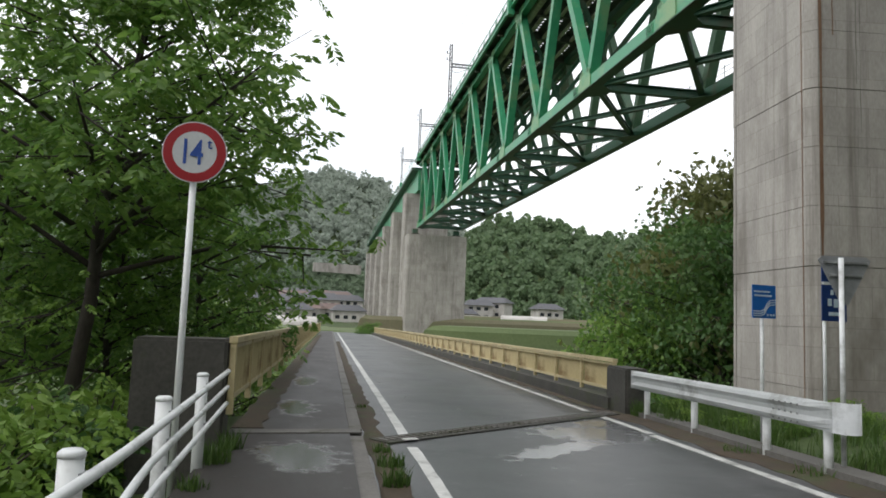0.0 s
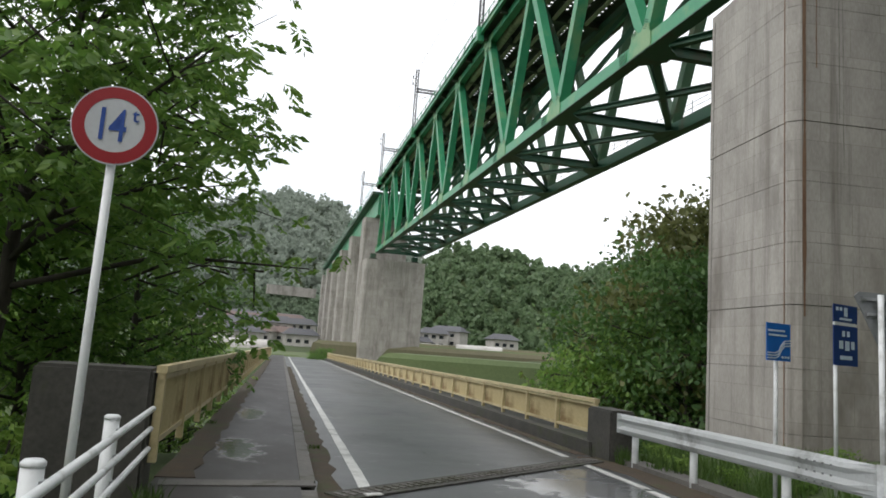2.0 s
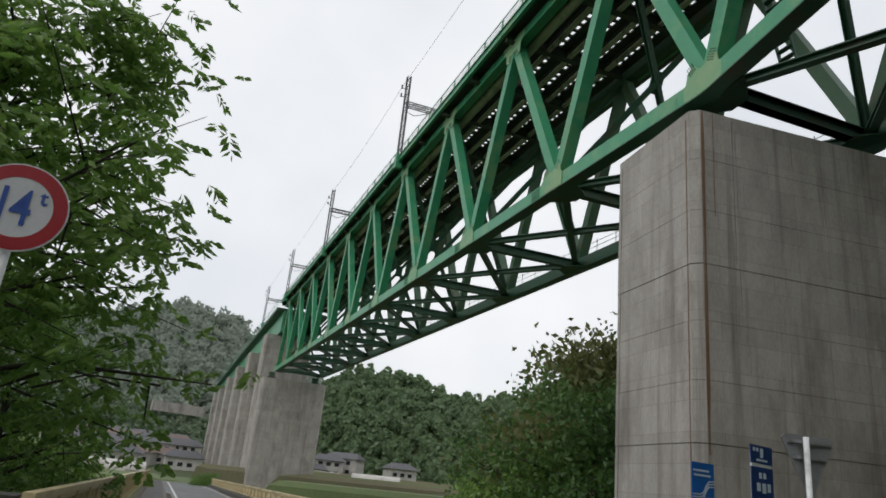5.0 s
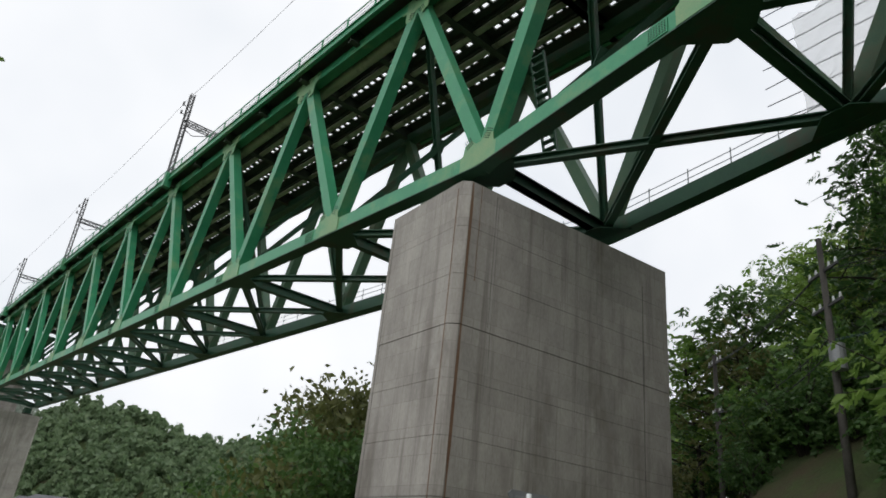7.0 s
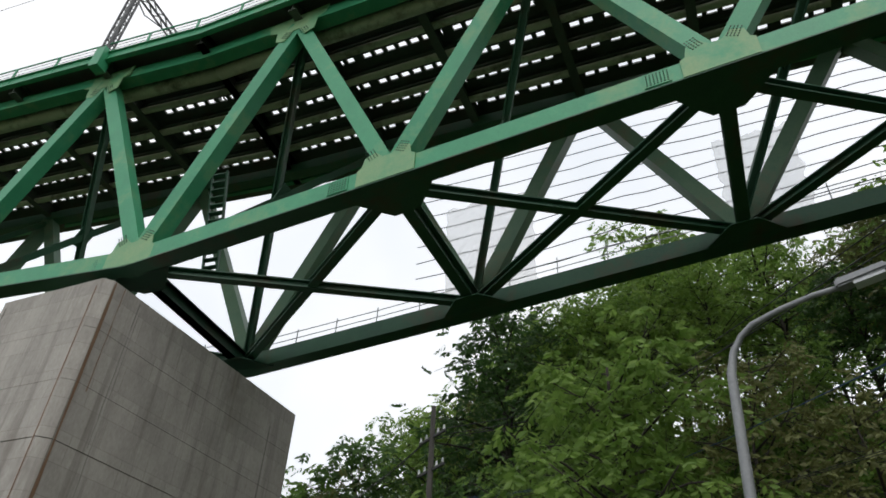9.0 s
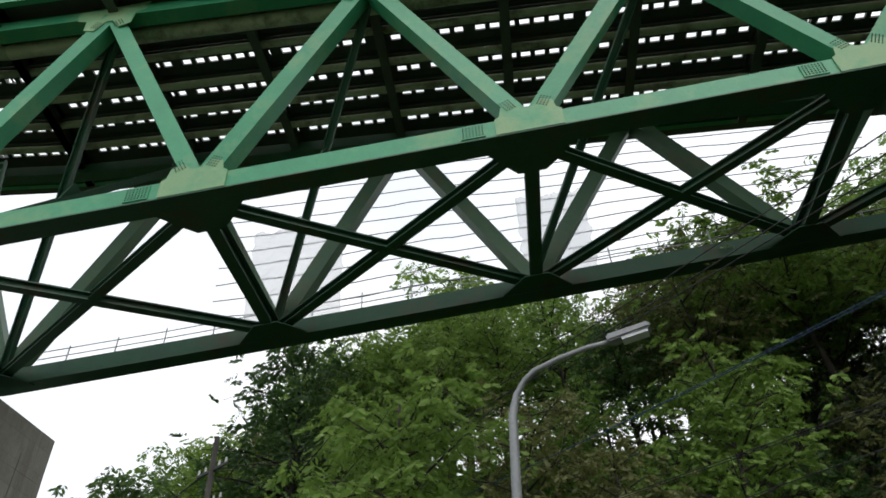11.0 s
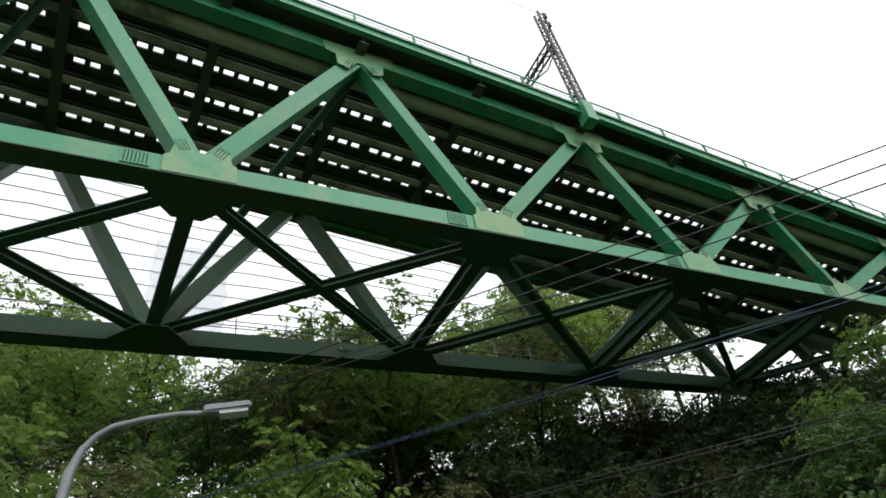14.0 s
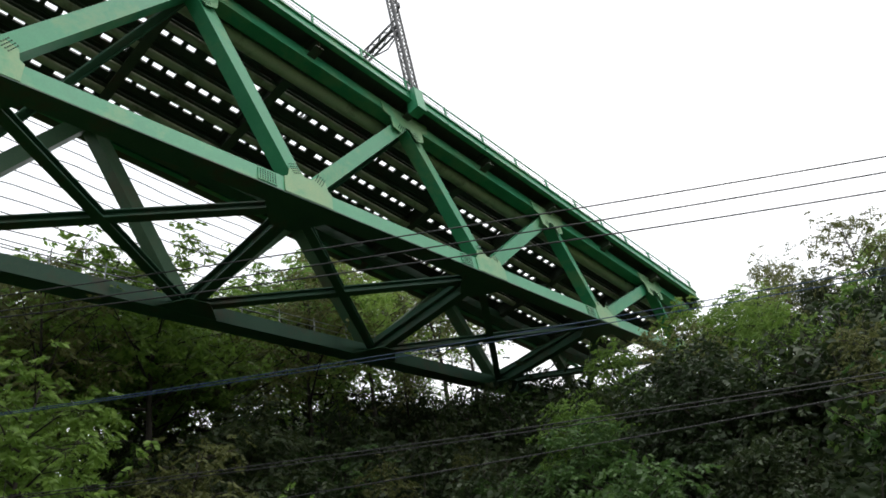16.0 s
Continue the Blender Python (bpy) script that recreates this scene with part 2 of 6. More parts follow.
WHITE = surface("white_painted_steel", (0.70, 0.72, 0.73), (0.82, 0.84, 0.85), 0.38, 0, 2.0, 25, 0.06, (0.42, 0.43, 0.42), 1.5)
GALV = surface("dull_galvanised_steel", (0.28, 0.29, 0.30), (0.42, 0.43, 0.44), 0.42, 0.6, 2.5, 30, 0.06)
YELLOW = surface("faded_cream_yellow_paint", (0.47, 0.39, 0.21), (0.64, 0.55, 0.33), 0.55, 0, 1.4, 25, 0.12, (0.26, 0.18, 0.09), 0.9, (1, 0.5, 1))
RED = surface("red_sign_face", (0.28, 0.006, 0.012), (0.36, 0.01, 0.018), 0.4, 0, 3, 30, 0.03)
SIGN_WHITE = surface("white_sign_face", (0.52, 0.54, 0.56), (0.62, 0.64, 0.66), 0.4, 0, 3, 30, 0.03)
SIGN_BLUE = surface("blue_sign_face", (0.01, 0.10, 0.38), (0.015, 0.14, 0.48), 0.4, 0, 3, 30, 0.03)
NAVY = surface("navy_sign_face", (0.008, 0.03, 0.15), (0.012, 0.045, 0.20), 0.4, 0, 3, 30, 0.03)
LETTER = surface("blue_lettering", (0.015, 0.06, 0.30), (0.02, 0.08, 0.36), 0.45, 0, 3, 30, 0.02)
PALE = surface("pale_sign_print", (0.45, 0.55, 0.65), (0.55, 0.63, 0.72), 0.5, 0, 3, 30, 0.02)
DARKMETAL = surface("dark_galvanised_lattice", (0.07, 0.07, 0.075), (0.14, 0.14, 0.14), 0.55, 0.4, 4, 30, 0.05)
CABLE = surface("black_cable", (0.012, 0.012, 0.014), (0.03, 0.03, 0.032), 0.5, 0, 4, 40, 0.05)
CABLE_BLUE = surface("blue_sheathed_cable", (0.015, 0.045, 0.10), (0.03, 0.065, 0.14), 0.5, 0, 4, 40, 0.05)
SHEET = leafy("white_scaffold_sheet", (0.80, 0.81, 0.83), (0.84, 0.85, 0.87), (0.88, 0.89, 0.90), 0.9)


def sheer(m, share):
    """A thin film: part of the light goes straight through."""
    nt = m.node_tree
    out = nt.nodes["Material Output"]
    clear = nt.nodes.new("ShaderNodeBsdfTransparent")
    mix = nt.nodes.new("ShaderNodeMixShader")
    mix.inputs["Fac"].default_value = share
    nt.links.new(out.inputs["Surface"].links[0].from_socket, mix.inputs[1])
    nt.links.new(clear.outputs["BSDF"], mix.inputs[2])
    nt.links.new(mix.outputs["Shader"], out.inputs["Surface"])


sheer(SHEET, 0.62)
BARK = surface("bark", (0.022, 0.018, 0.015), (0.06, 0.05, 0.04), 0.9, 0, 4, 30, 0.8, None, 1, (1, 1, 0.25))
GRASS = surface("grass_and_soil", (0.03, 0.045, 0.015), (0.07, 0.11, 0.03), 0.95, 0, 0.5, 9, 0.6, (0.07, 0.05, 0.03), 0.15, (1, 1, 1), 0.05, 0.55, 0.2)
FIELD = surface("spring_field", (0.085, 0.12, 0.045), (0.14, 0.18, 0.075), 0.95, 0, 0.05, 3, 0.3, (0.12, 0.10, 0.06), 0.02, (1, 0.3, 1))
SHED = surface("weathered_grey_siding", (0.07, 0.072, 0.078), (0.12, 0.122, 0.13), 0.6, 0, 1.2, 18, 0.1, (0.09, 0.08, 0.07), 0.7, (1, 1, 0.3))
FIELD_BARE = surface("bare_paddy_soil", (0.10, 0.095, 0.055), (0.17, 0.155, 0.09), 0.9, 0, 0.06, 3, 0.3, (0.11, 0.15, 0.06), 0.04, (1, 0.3, 1))
SOIL = surface("brown_leaf_litter", (0.03, 0.024, 0.015), (0.085, 0.058, 0.036), 0.9, 0, 4, 60, 0.7, (0.05, 0.06, 0.02), 1.5)
ROOF = surface("dark_roof_tiles", (0.04, 0.042, 0.048), (0.09, 0.09, 0.10), 0.5, 0, 0.6, 6, 0.3)
ROOF_BROWN = surface("brown_roof_metal", (0.10, 0.06, 0.045), (0.16, 0.10, 0.08), 0.5, 0, 0.6, 6, 0.2)
WALL = surface("pale_house_wall", (0.45, 0.43, 0.40), (0.62, 0.60, 0.57), 0.8, 0, 0.5, 8, 0.1, (0.35, 0.33, 0.30), 0.3)
GLASS = surface("dark_window_glass", (0.02, 0.025, 0.03), (0.04, 0.045, 0.05), 0.12, 0, 1, 10, 0.02)
LAMP_GREY = surface("grey_lamp_paint", (0.20, 0.21, 0.22), (0.30, 0.31, 0.32), 0.45, 0.2, 2, 20, 0.05)
LEAF_A = leafy("broad_green_leaves", (0.07, 0.16, 0.03), (0.135, 0.26, 0.05), (0.24, 0.38, 0.08), 0.5)
LEAF_B = leafy("yellow_green_leaves", (0.13, 0.24, 0.04), (0.22, 0.36, 0.065), (0.33, 0.46, 0.11), 0.45)
LEAF_YOUNG = leafy("young_slope_leaves", (0.11, 0.21, 0.04), (0.18, 0.31, 0.06), (0.28, 0.42, 0.10), 0.58)
LEAF_C = leafy("deep_green_leaves", (0.04, 0.10, 0.025), (0.075, 0.16, 0.04), (0.13, 0.23, 0.06), 0.42)
LEAF_D = leafy("olive_brown_leaves", (0.10, 0.12, 0.035), (0.16, 0.18, 0.055), (0.23, 0.24, 0.09), 0.42)
# Distance haze is put into the next two leaf colours.
LEAF_FAR = leafy("haze_paled_ridge_leaves", (0.12, 0.19, 0.10), (0.165, 0.245, 0.125), (0.22, 0.30, 0.155), 0.45)
LEAF_HAZE = leafy("haze_tinted_mountain_woods", (0.29, 0.34, 0.285), (0.31, 0.36, 0.30), (0.33, 0.38, 0.32), 0.5)
DARKPOLE = surface("dark_weathered_pole", (0.06, 0.055, 0.05), (0.12, 0.11, 0.10), 0.85, 0, 1.5, 20, 0.15)
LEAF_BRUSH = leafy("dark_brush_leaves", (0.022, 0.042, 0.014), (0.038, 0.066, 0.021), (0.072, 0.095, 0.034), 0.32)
# Village hill leaves, paled to paint the haze in front of them.
LEAF_VILLAGE = leafy("haze_tinted_hill_woods", (0.15, 0.21, 0.13), (0.19, 0.25, 0.16), (0.24, 0.30, 0.20), 0.45)
PIER = weather(surface("board_marked_concrete", (0.29, 0.27, 0.245), (0.46, 0.435, 0.40), 0.85, 0, 0.9, 16, 0.3, (0.22, 0.20, 0.175), 0.3, (1, 1, 0.4)), (0.15, 0.135, 0.115))
BLADE = leafy("grass_blades", (0.035, 0.075, 0.012), (0.07, 0.14, 0.025), (0.13, 0.19, 0.05), 0.3)


# ---- building helpers ----
def empty(name, label, category, group="", kind="", at=(0, 0, 0)):
    ob = new(name)
    ob.empty_display_size = 0.2
    ob.location = at
    return tagged(ob, label, category, group, kind)


def link(name, mesh, material, parent=None, label=""):
    mesh.materials.clear()
    mesh.materials.append(material)
    ob = new(name, mesh)
    if parent is not None:
        ob.parent = parent
        ob.matrix_parent_inverse = Matrix.Identity(4) if parent.parent else parent.matrix_basis.inverted()
    if label:
        ob["label"] = label
    return ob


def part(name, bm, material, parent=None, label="", smooth=False):
    mesh = bpy.data.meshes.new(name)
    bmesh.ops.recalc_face_normals(bm, faces=bm.faces)
    bm.to_mesh(mesh)
    bm.free()
    if smooth:
        for p in mesh.polygons:
            p.use_smooth = True
    return link(name, mesh, material, parent, label)


def beam(bm, a, b, w, h, up=(0, 0, 1), w2=None, h2=None):
    """A box from a to b, w across and h along up."""
    a, b, up = Vector(a), Vector(b), Vector(up)
    d = (b - a).normalized()
    side = d.cross(up)
    if side.length < 1e-4:
        side = d.cross(Vector((1, 0, 0)))
    side.normalize()
    top = side.cross(d).normalized()
    vs = []
    for p, ww, hh in ((a, w, h), (b, w2 or w, h2 or h)):
        for i, j in ((-1, -1), (1, -1), (1, 1), (-1, 1)):
            vs.append(bm.verts.new(p + side * (i * ww / 2) + top * (j * hh / 2)))
    for f in ((0, 1, 2, 3), (7, 6, 5, 4), (0, 4, 5, 1), (1, 5, 6, 2), (2, 6, 7, 3), (3, 7, 4, 0)):
        bm.faces.new([vs[i] for i in f])


def beam_path(bm, pts, w, h):
    """One continuous box along a line of points, upright."""
    prev = None
    pts = [Vector(p) for p in pts]
    for i, p in enumerate(pts):
        d = pts[min(i + 1, len(pts) - 1)] - pts[max(i - 1, 0)]
        side = Vector((d.y, -d.x, 0)).normalized() * (w / 2)
        up = Vector((0, 0, h / 2))
        ring = [bm.verts.new(q) for q in (p - side - up, p + side - up, p + side + up, p - side + up)]
        if prev:
            for k in range(4):
                bm.faces.new((prev[k], prev[(k + 1) % 4], ring[(k + 1) % 4], ring[k]))
        else:
            bm.faces.new(ring[::-1])
        prev = ring
    bm.faces.new(prev)


def i_section(w, h, t):
    a, b = w / 2, h / 2
    return [(-a, -b), (a, -b), (a, t - b), (t / 2, t - b), (t / 2, b - t), (a, b - t), (a, b), (-a, b), (-a, b - t), (-t / 2, b - t), (-t / 2, t - b), (-a, t - b)]


def sweep(bm, pts, section, up=(0, 0, 1)):
    """A section carried along a line of points."""
    pts, up = [Vector(p) for p in pts], Vector(up)
    rings = []
    for i, p in enumerate(pts):
        d = (pts[min(i + 1, len(pts) - 1)] - pts[max(i - 1, 0)]).normalized()
        side = d.cross(up).normalized()
        top = side.cross(d).normalized()
        rings.append([bm.verts.new(p + side * u + top * v) for u, v in section])
    n = len(section)
    for r, q in zip(rings, rings[1:]):
        for k in range(n):
            bm.faces.new((r[k], r[(k + 1) % n], q[(k + 1) % n], q[k]))
    bm.faces.new(rings[0][::-1])
    bm.faces.new(rings[-1])


def ibeam(bm, a, b, w, h, up=(0, 0, 1), t=0.05):
    sweep(bm, [a, b], i_section(w, h, t), up)


def tube(bm, pts, radii, n=8, cap=True):
    """A tapered tube through points."""
    rings = []
    pts = [Vector(p) for p in pts]
    if not hasattr(radii, "__len__"):
        radii = [radii] * len(pts)
    ref = Vector((0.13, 0.21, 1)).normalized()
    for i, p in enumerate(pts):
        d = (pts[min(i + 1, len(pts) - 1)] - pts[max(i - 1, 0)]).normalized()
        u = d.cross(ref)
        if u.length < 0.05:
            u = d.cross(Vector((1, 0, 0)))
        u.normalize()
        v = d.cross(u)
        rings.append([bm.verts.new(p + (u * math.cos(k * 2 * math.pi / n) + v * math.sin(k * 2 * math.pi / n)) * radii[i]) for k in range(n)])
    for r, q in zip(rings, rings[1:]):
        for k in range(n):
            bm.faces.new((r[k], r[(k + 1) % n], q[(k + 1) % n], q[k]))
    if cap:
        bm.faces.new(rings[0][::-1])
        bm.faces.new(rings[-1])


def prism(bm, outline, z0, z1):
    """An upright prism over an outline of (x, y)."""
    lo = [bm.verts.new((x, y, z0)) for x, y in outline]
    hi = [bm.verts.new((x, y, z1)) for x, y in outline]
    n = len(lo)
    bm.faces.new(lo[::-1])
    bm.faces.new(hi)
    for k in range(n):
        bm.faces.new((lo[k], lo[(k + 1) % n], hi[(k + 1) % n], hi[k]))


def plate(bm, corners, normal, t):
    """A flat plate of thickness t on a ring of 3D corners."""
    nv = Vector(normal).normalized() * (t / 2)
    lo = [bm.verts.new(Vector(c) - nv) for c in corners]
    hi = [bm.verts.new(Vector(c) + nv) for c in corners]
    n = len(lo)
    bm.faces.new(lo[::-1])
    bm.faces.new(hi)
    for k in range(n):
        bm.faces.new((lo[k], lo[(k + 1) % n], hi[(k + 1) % n], hi[k]))


def bevelled(bm, w=0.01, seg=1):
    bmesh.ops.bevel(bm, geom=list(bm.edges), offset=w, segments=seg, affect="EDGES", clamp_overlap=True)
    return bm


def smooth01(a, b, v):
    t = min(1.0, max(0.0, (v - a) / (b - a)))
    return t * t * (3 - 2 * t)


# ---- plan ----
P = 11.161
LEAN = 0.0173
BEND = 0.1035
LZ = 17.110
WIDE = 8.0
BACK = 0.9336


def road_z(y):
    return -0.42 - 0.0115 * (y + 9.1)


def road_x(y):
    return 0.0172 * (y + 8.0)


def span_point(s, across, up=0.0, top=False):
    """A point of the railway bridge: s along it from the near pier, across it, above the lower (or upper) chord."""
    turn, rise = (LEAN, 0.0203) if s >= 0 else (BEND, -0.0820)
    if s < 0:
        s *= BACK
    across += 0.475 + (-0.320 if top else 0.0)
    z = LZ + up + rise * s + (10.853 if top else 0.0)
    p = Vector((0.087 + s * math.sin(turn) + across * math.cos(turn), -0.263 + s * math.cos(turn) - across * math.sin(turn), z))
    if top and s < 0:
        p += Vector((0.0197 * s, 0, 0.1476 * s))
    return p


def hill(x, y):
    """The wooded hillside to the east and south."""
    a = x - 2.0 - 0.12 * (y + 12)
    b = -(y + 35.5) - 0.10 * (x + 16)
    east = 27.0 * (1 - math.exp(-max(0.0, a) / 20.0)) * (1.0 - 0.85 * smooth01(-22, 20, y))
    south = 20.0 * (1 - math.exp(-max(0.0, b) / 15.0))
    east *= 1 - 0.75 * smooth01(-6, -1, y) * (1 - smooth01(18, 24, x))
    return max(east, south) + 0.6 * min(east, south)


def terrain(x, y):
    z = road_z(y) - 0.35
    river = smooth01(-4, 12, y) * (1 - smooth01(70, 100, y))
    z -= 6.0 * river
    z -= 2.6 * smooth01(-17.4, -23, x) * (1 - smooth01(80, 120, y))
    z += 0.35 * smooth01(-9.0, -6.5, x) * (1 - smooth01(-6, 2, y))
    z += 9.0 * smooth01(150, 330, y)
    return z + hill(x, y)


# The greys given here are sky sheen painted on the wet films.
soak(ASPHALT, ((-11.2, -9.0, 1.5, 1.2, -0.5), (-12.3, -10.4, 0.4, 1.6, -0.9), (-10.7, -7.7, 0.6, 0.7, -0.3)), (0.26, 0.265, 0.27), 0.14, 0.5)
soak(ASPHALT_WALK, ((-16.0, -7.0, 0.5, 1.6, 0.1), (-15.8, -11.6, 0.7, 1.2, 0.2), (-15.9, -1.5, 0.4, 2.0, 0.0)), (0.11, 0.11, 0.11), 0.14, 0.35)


# ---- ground ----
def spread(lo, hi, fine_lo, fine_hi, step):
    inner = list(np.arange(fine_lo, fine_hi + 0.01, step))
    out, d, v = [], step, fine_hi
    while v < hi:
        d *= 1.35
        v += d
        out.append(min(v, hi))
    low, d, v = [], step, fine_lo
    while v > lo:
        d *= 1.35
        v -= d
        low.append(max(v, lo))
    return low[::-1] + inner + out


def build_ground():
    xs, ys = spread(-2500, 2500, -60, 60, 1.6), spread(-2500, 2500, -80, 120, 1.6)
    verts, faces = [], []
    for y in ys:
        for x in xs:
            z = terrain(x, y) if abs(x) < 900 and abs(y) < 900 else terrain(max(-900, min(900, x)), max(-900, min(900, y)))
            n = noise.noise(Vector((x * 0.15, y * 0.15, 0))) * 0.25 + noise.noise(Vector((x * 0.6, y * 0.6, 3))) * 0.1
            if -18 < x < -8 and y < 80:
                n = -0.12
            verts.append((x, y, z + n))
    w = len(xs)
    for j in range(len(ys) - 1):
        for i in range(w - 1):
            faces.append((j * w + i, j * w + i + 1, (j + 1) * w + i + 1, (j + 1) * w + i))
    me = bpy.data.meshes.new("ground")
    me.from_pydata(verts, [], faces)
    for p in me.polygons:
        p.use_smooth = True
    return tagged(link("ground", me, GRASS), "grassy soil of the valley and the wooded slope", "ground", kind="structure")


build_ground()


def strip(name, x0, x1, ya, yb, lift, thick, material, label, category, parent=None, step=2.0, wob=0.0):
    """A band that follows the road, from ya to yb."""
    bm = bmesh.new()
    n = max(1, int((yb - ya) / step))
    prev = None
    rnd = random.Random(hash(name) % 1000 if False else len(name) * 7 + int(abs(ya) * 3))
    for i in range(n + 1):
        y = ya + (yb - ya) * i / n
        e0, e1 = (rnd.uniform(-wob, wob), rnd.uniform(-wob, wob)) if wob else (0, 0)
        a, b, z = x0 + road_x(y) + e0, x1 + road_x(y) + e1, road_z(y) + lift
        ring = [bm.verts.new(c) for c in ((a, y, z), (b, y, z), (b, y, z - thick), (a, y, z - thick))]
        if prev:
            for k in range(4):
                bm.faces.new((prev[k], prev[(k + 1) % 4], ring[(k + 1) % 4], ring[k]))
        else:
            bm.faces.new(ring)
        prev = ring
    bm.faces.new(prev[::-1])
    ob = part(name, bm, material, parent)
    if parent is None:
        tagged(ob, label, category, kind="structure")
    return ob


road = strip("road", -14.95, -9.55, -70, 92, 0.0, 0.3, ASPHALT, "wet grey asphalt of a narrow bridge road", "road")
pavement = strip("pavement", -16.75, -15.13, -70, 92, 0.12, 0.35, ASPHALT_WALK, "wet dark asphalt footway along the road", "pavement")
strip("kerb", -15.13, -14.95, -9.7, 92, 0.135, 0.4, KERB, "worn concrete kerb of the footway", "kerb")
strip("kerb", -15.13, -14.95, -70, -10.05, 0.10, 0.4, KERB, "worn concrete kerb of the footway", "kerb")
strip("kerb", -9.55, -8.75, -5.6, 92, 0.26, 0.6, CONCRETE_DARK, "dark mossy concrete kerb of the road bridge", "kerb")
strip("kerb", -9.35, -8.95, -70, -5.7, 0.08, 0.4, KERB, "low concrete kerb under the guard rail", "kerb")
strip("moss_strip", -16.75, -16.35, -9.6, 60, 0.128, 0.02, SOIL, "mossy leaf litter at the foot of the fence", "moss", wob=0.05, step=0.5)
strip("moss_strip", -14.93, -14.62, -40, 40, 0.006, 0.02, SOIL, "mossy leaf litter in the gutter", "moss", wob=0.06, step=0.5)
strip("leaf_litter", -9.95, -9.34, -60, -5.8, 0.006, 0.02, SOIL, "reddish leaf litter along the road edge", "leaf litter", wob=0.12, step=0.5)
strip("leaf_litter", -9.85, -9.54, -5.6, 60, 0.006, 0.02, SOIL, "reddish leaf litter along the bridge kerb", "leaf litter", wob=0.06, step=0.5)
strip("road_line", -14.38, -14.22, -9.35, 90, 0.006, 0.01, ROADPAINT, "worn white edge line on the asphalt", "road marking", wob=0.006, step=0.6)
strip("road_line", -14.36, -14.22, -60, -10.35, 0.006, 0.01, ROADPAINT, "worn white edge line on the asphalt", "road marking", wob=0.012, step=0.4)
strip("road_line", -10.22, -10.08, -5.9, 90, 0.008, 0.01, ROADPAINT, "white edge line on the asphalt", "road marking", wob=0.005, step=0.6)
strip("road_line", -10.24, -10.1, -8.95, -6.75, 0.008, 0.01, ROADPAINT, "white edge line on the asphalt", "road marking", wob=0.008, step=0.4)
strip("road_line", -10.28, -10.14, -60, -9.1, 0.008, 0.01, ROADPAINT, "white edge line on the asphalt", "road marking", wob=0.008, step=0.6)


def build_joint():
    """The steel expansion joint across the road, and the stub of line on it."""
    a, b = Vector((-14.75, -9.95, road_z(-9.9) + 0.012)), Vector((-9.75, -6.3, road_z(-6.3) + 0.012))
    j = empty("expansion_joint", "dark wet steel expansion joint across the road", "expansion joint")
    j["kind"] = "structure"
    bm = bmesh.new()
    beam(bm, a, b, 0.42, 0.03)
    part("rubber_bed", bm, CONCRETE_DARK, j)
    d = (b - a).normalized()
    side = d.cross(Vector((0, 0, 1))).normalized()
    for off in (-0.1, 0.1):
        bm = bmesh.new()
        n = 44
        for i in range(n):
            p = a + (b - a) * ((i + 0.5) / n) + side * (off * 0.6) + Vector((0, 0, 0.02))
            beam(bm, p - d * 0.035, p + d * 0.035, 0.1, 0.016)
        part("finger_plate", bm, KERB, j)
    bm = bmesh.new()
    p = Vector((-14.3, -9.85, road_z(-9.8) + 0.035))
    beam(bm, p - Vector((0.1, 0.05, 0)), p + Vector((0.1, 0.02, 0)), 0.12, 0.012)
    part("paint_mark", bm, ROADPAINT, j)
    bm = bmesh.new()
    beam(bm, (-16.7, -9.95, road_z(-9.9) + 0.125), (-15.0, -9.8, road_z(-9.9) + 0.125), 0.3, 0.02)
    part("footway_plate", bm, KERB, j, "dark grey cover strip of the footway")
    return j


build_joint()


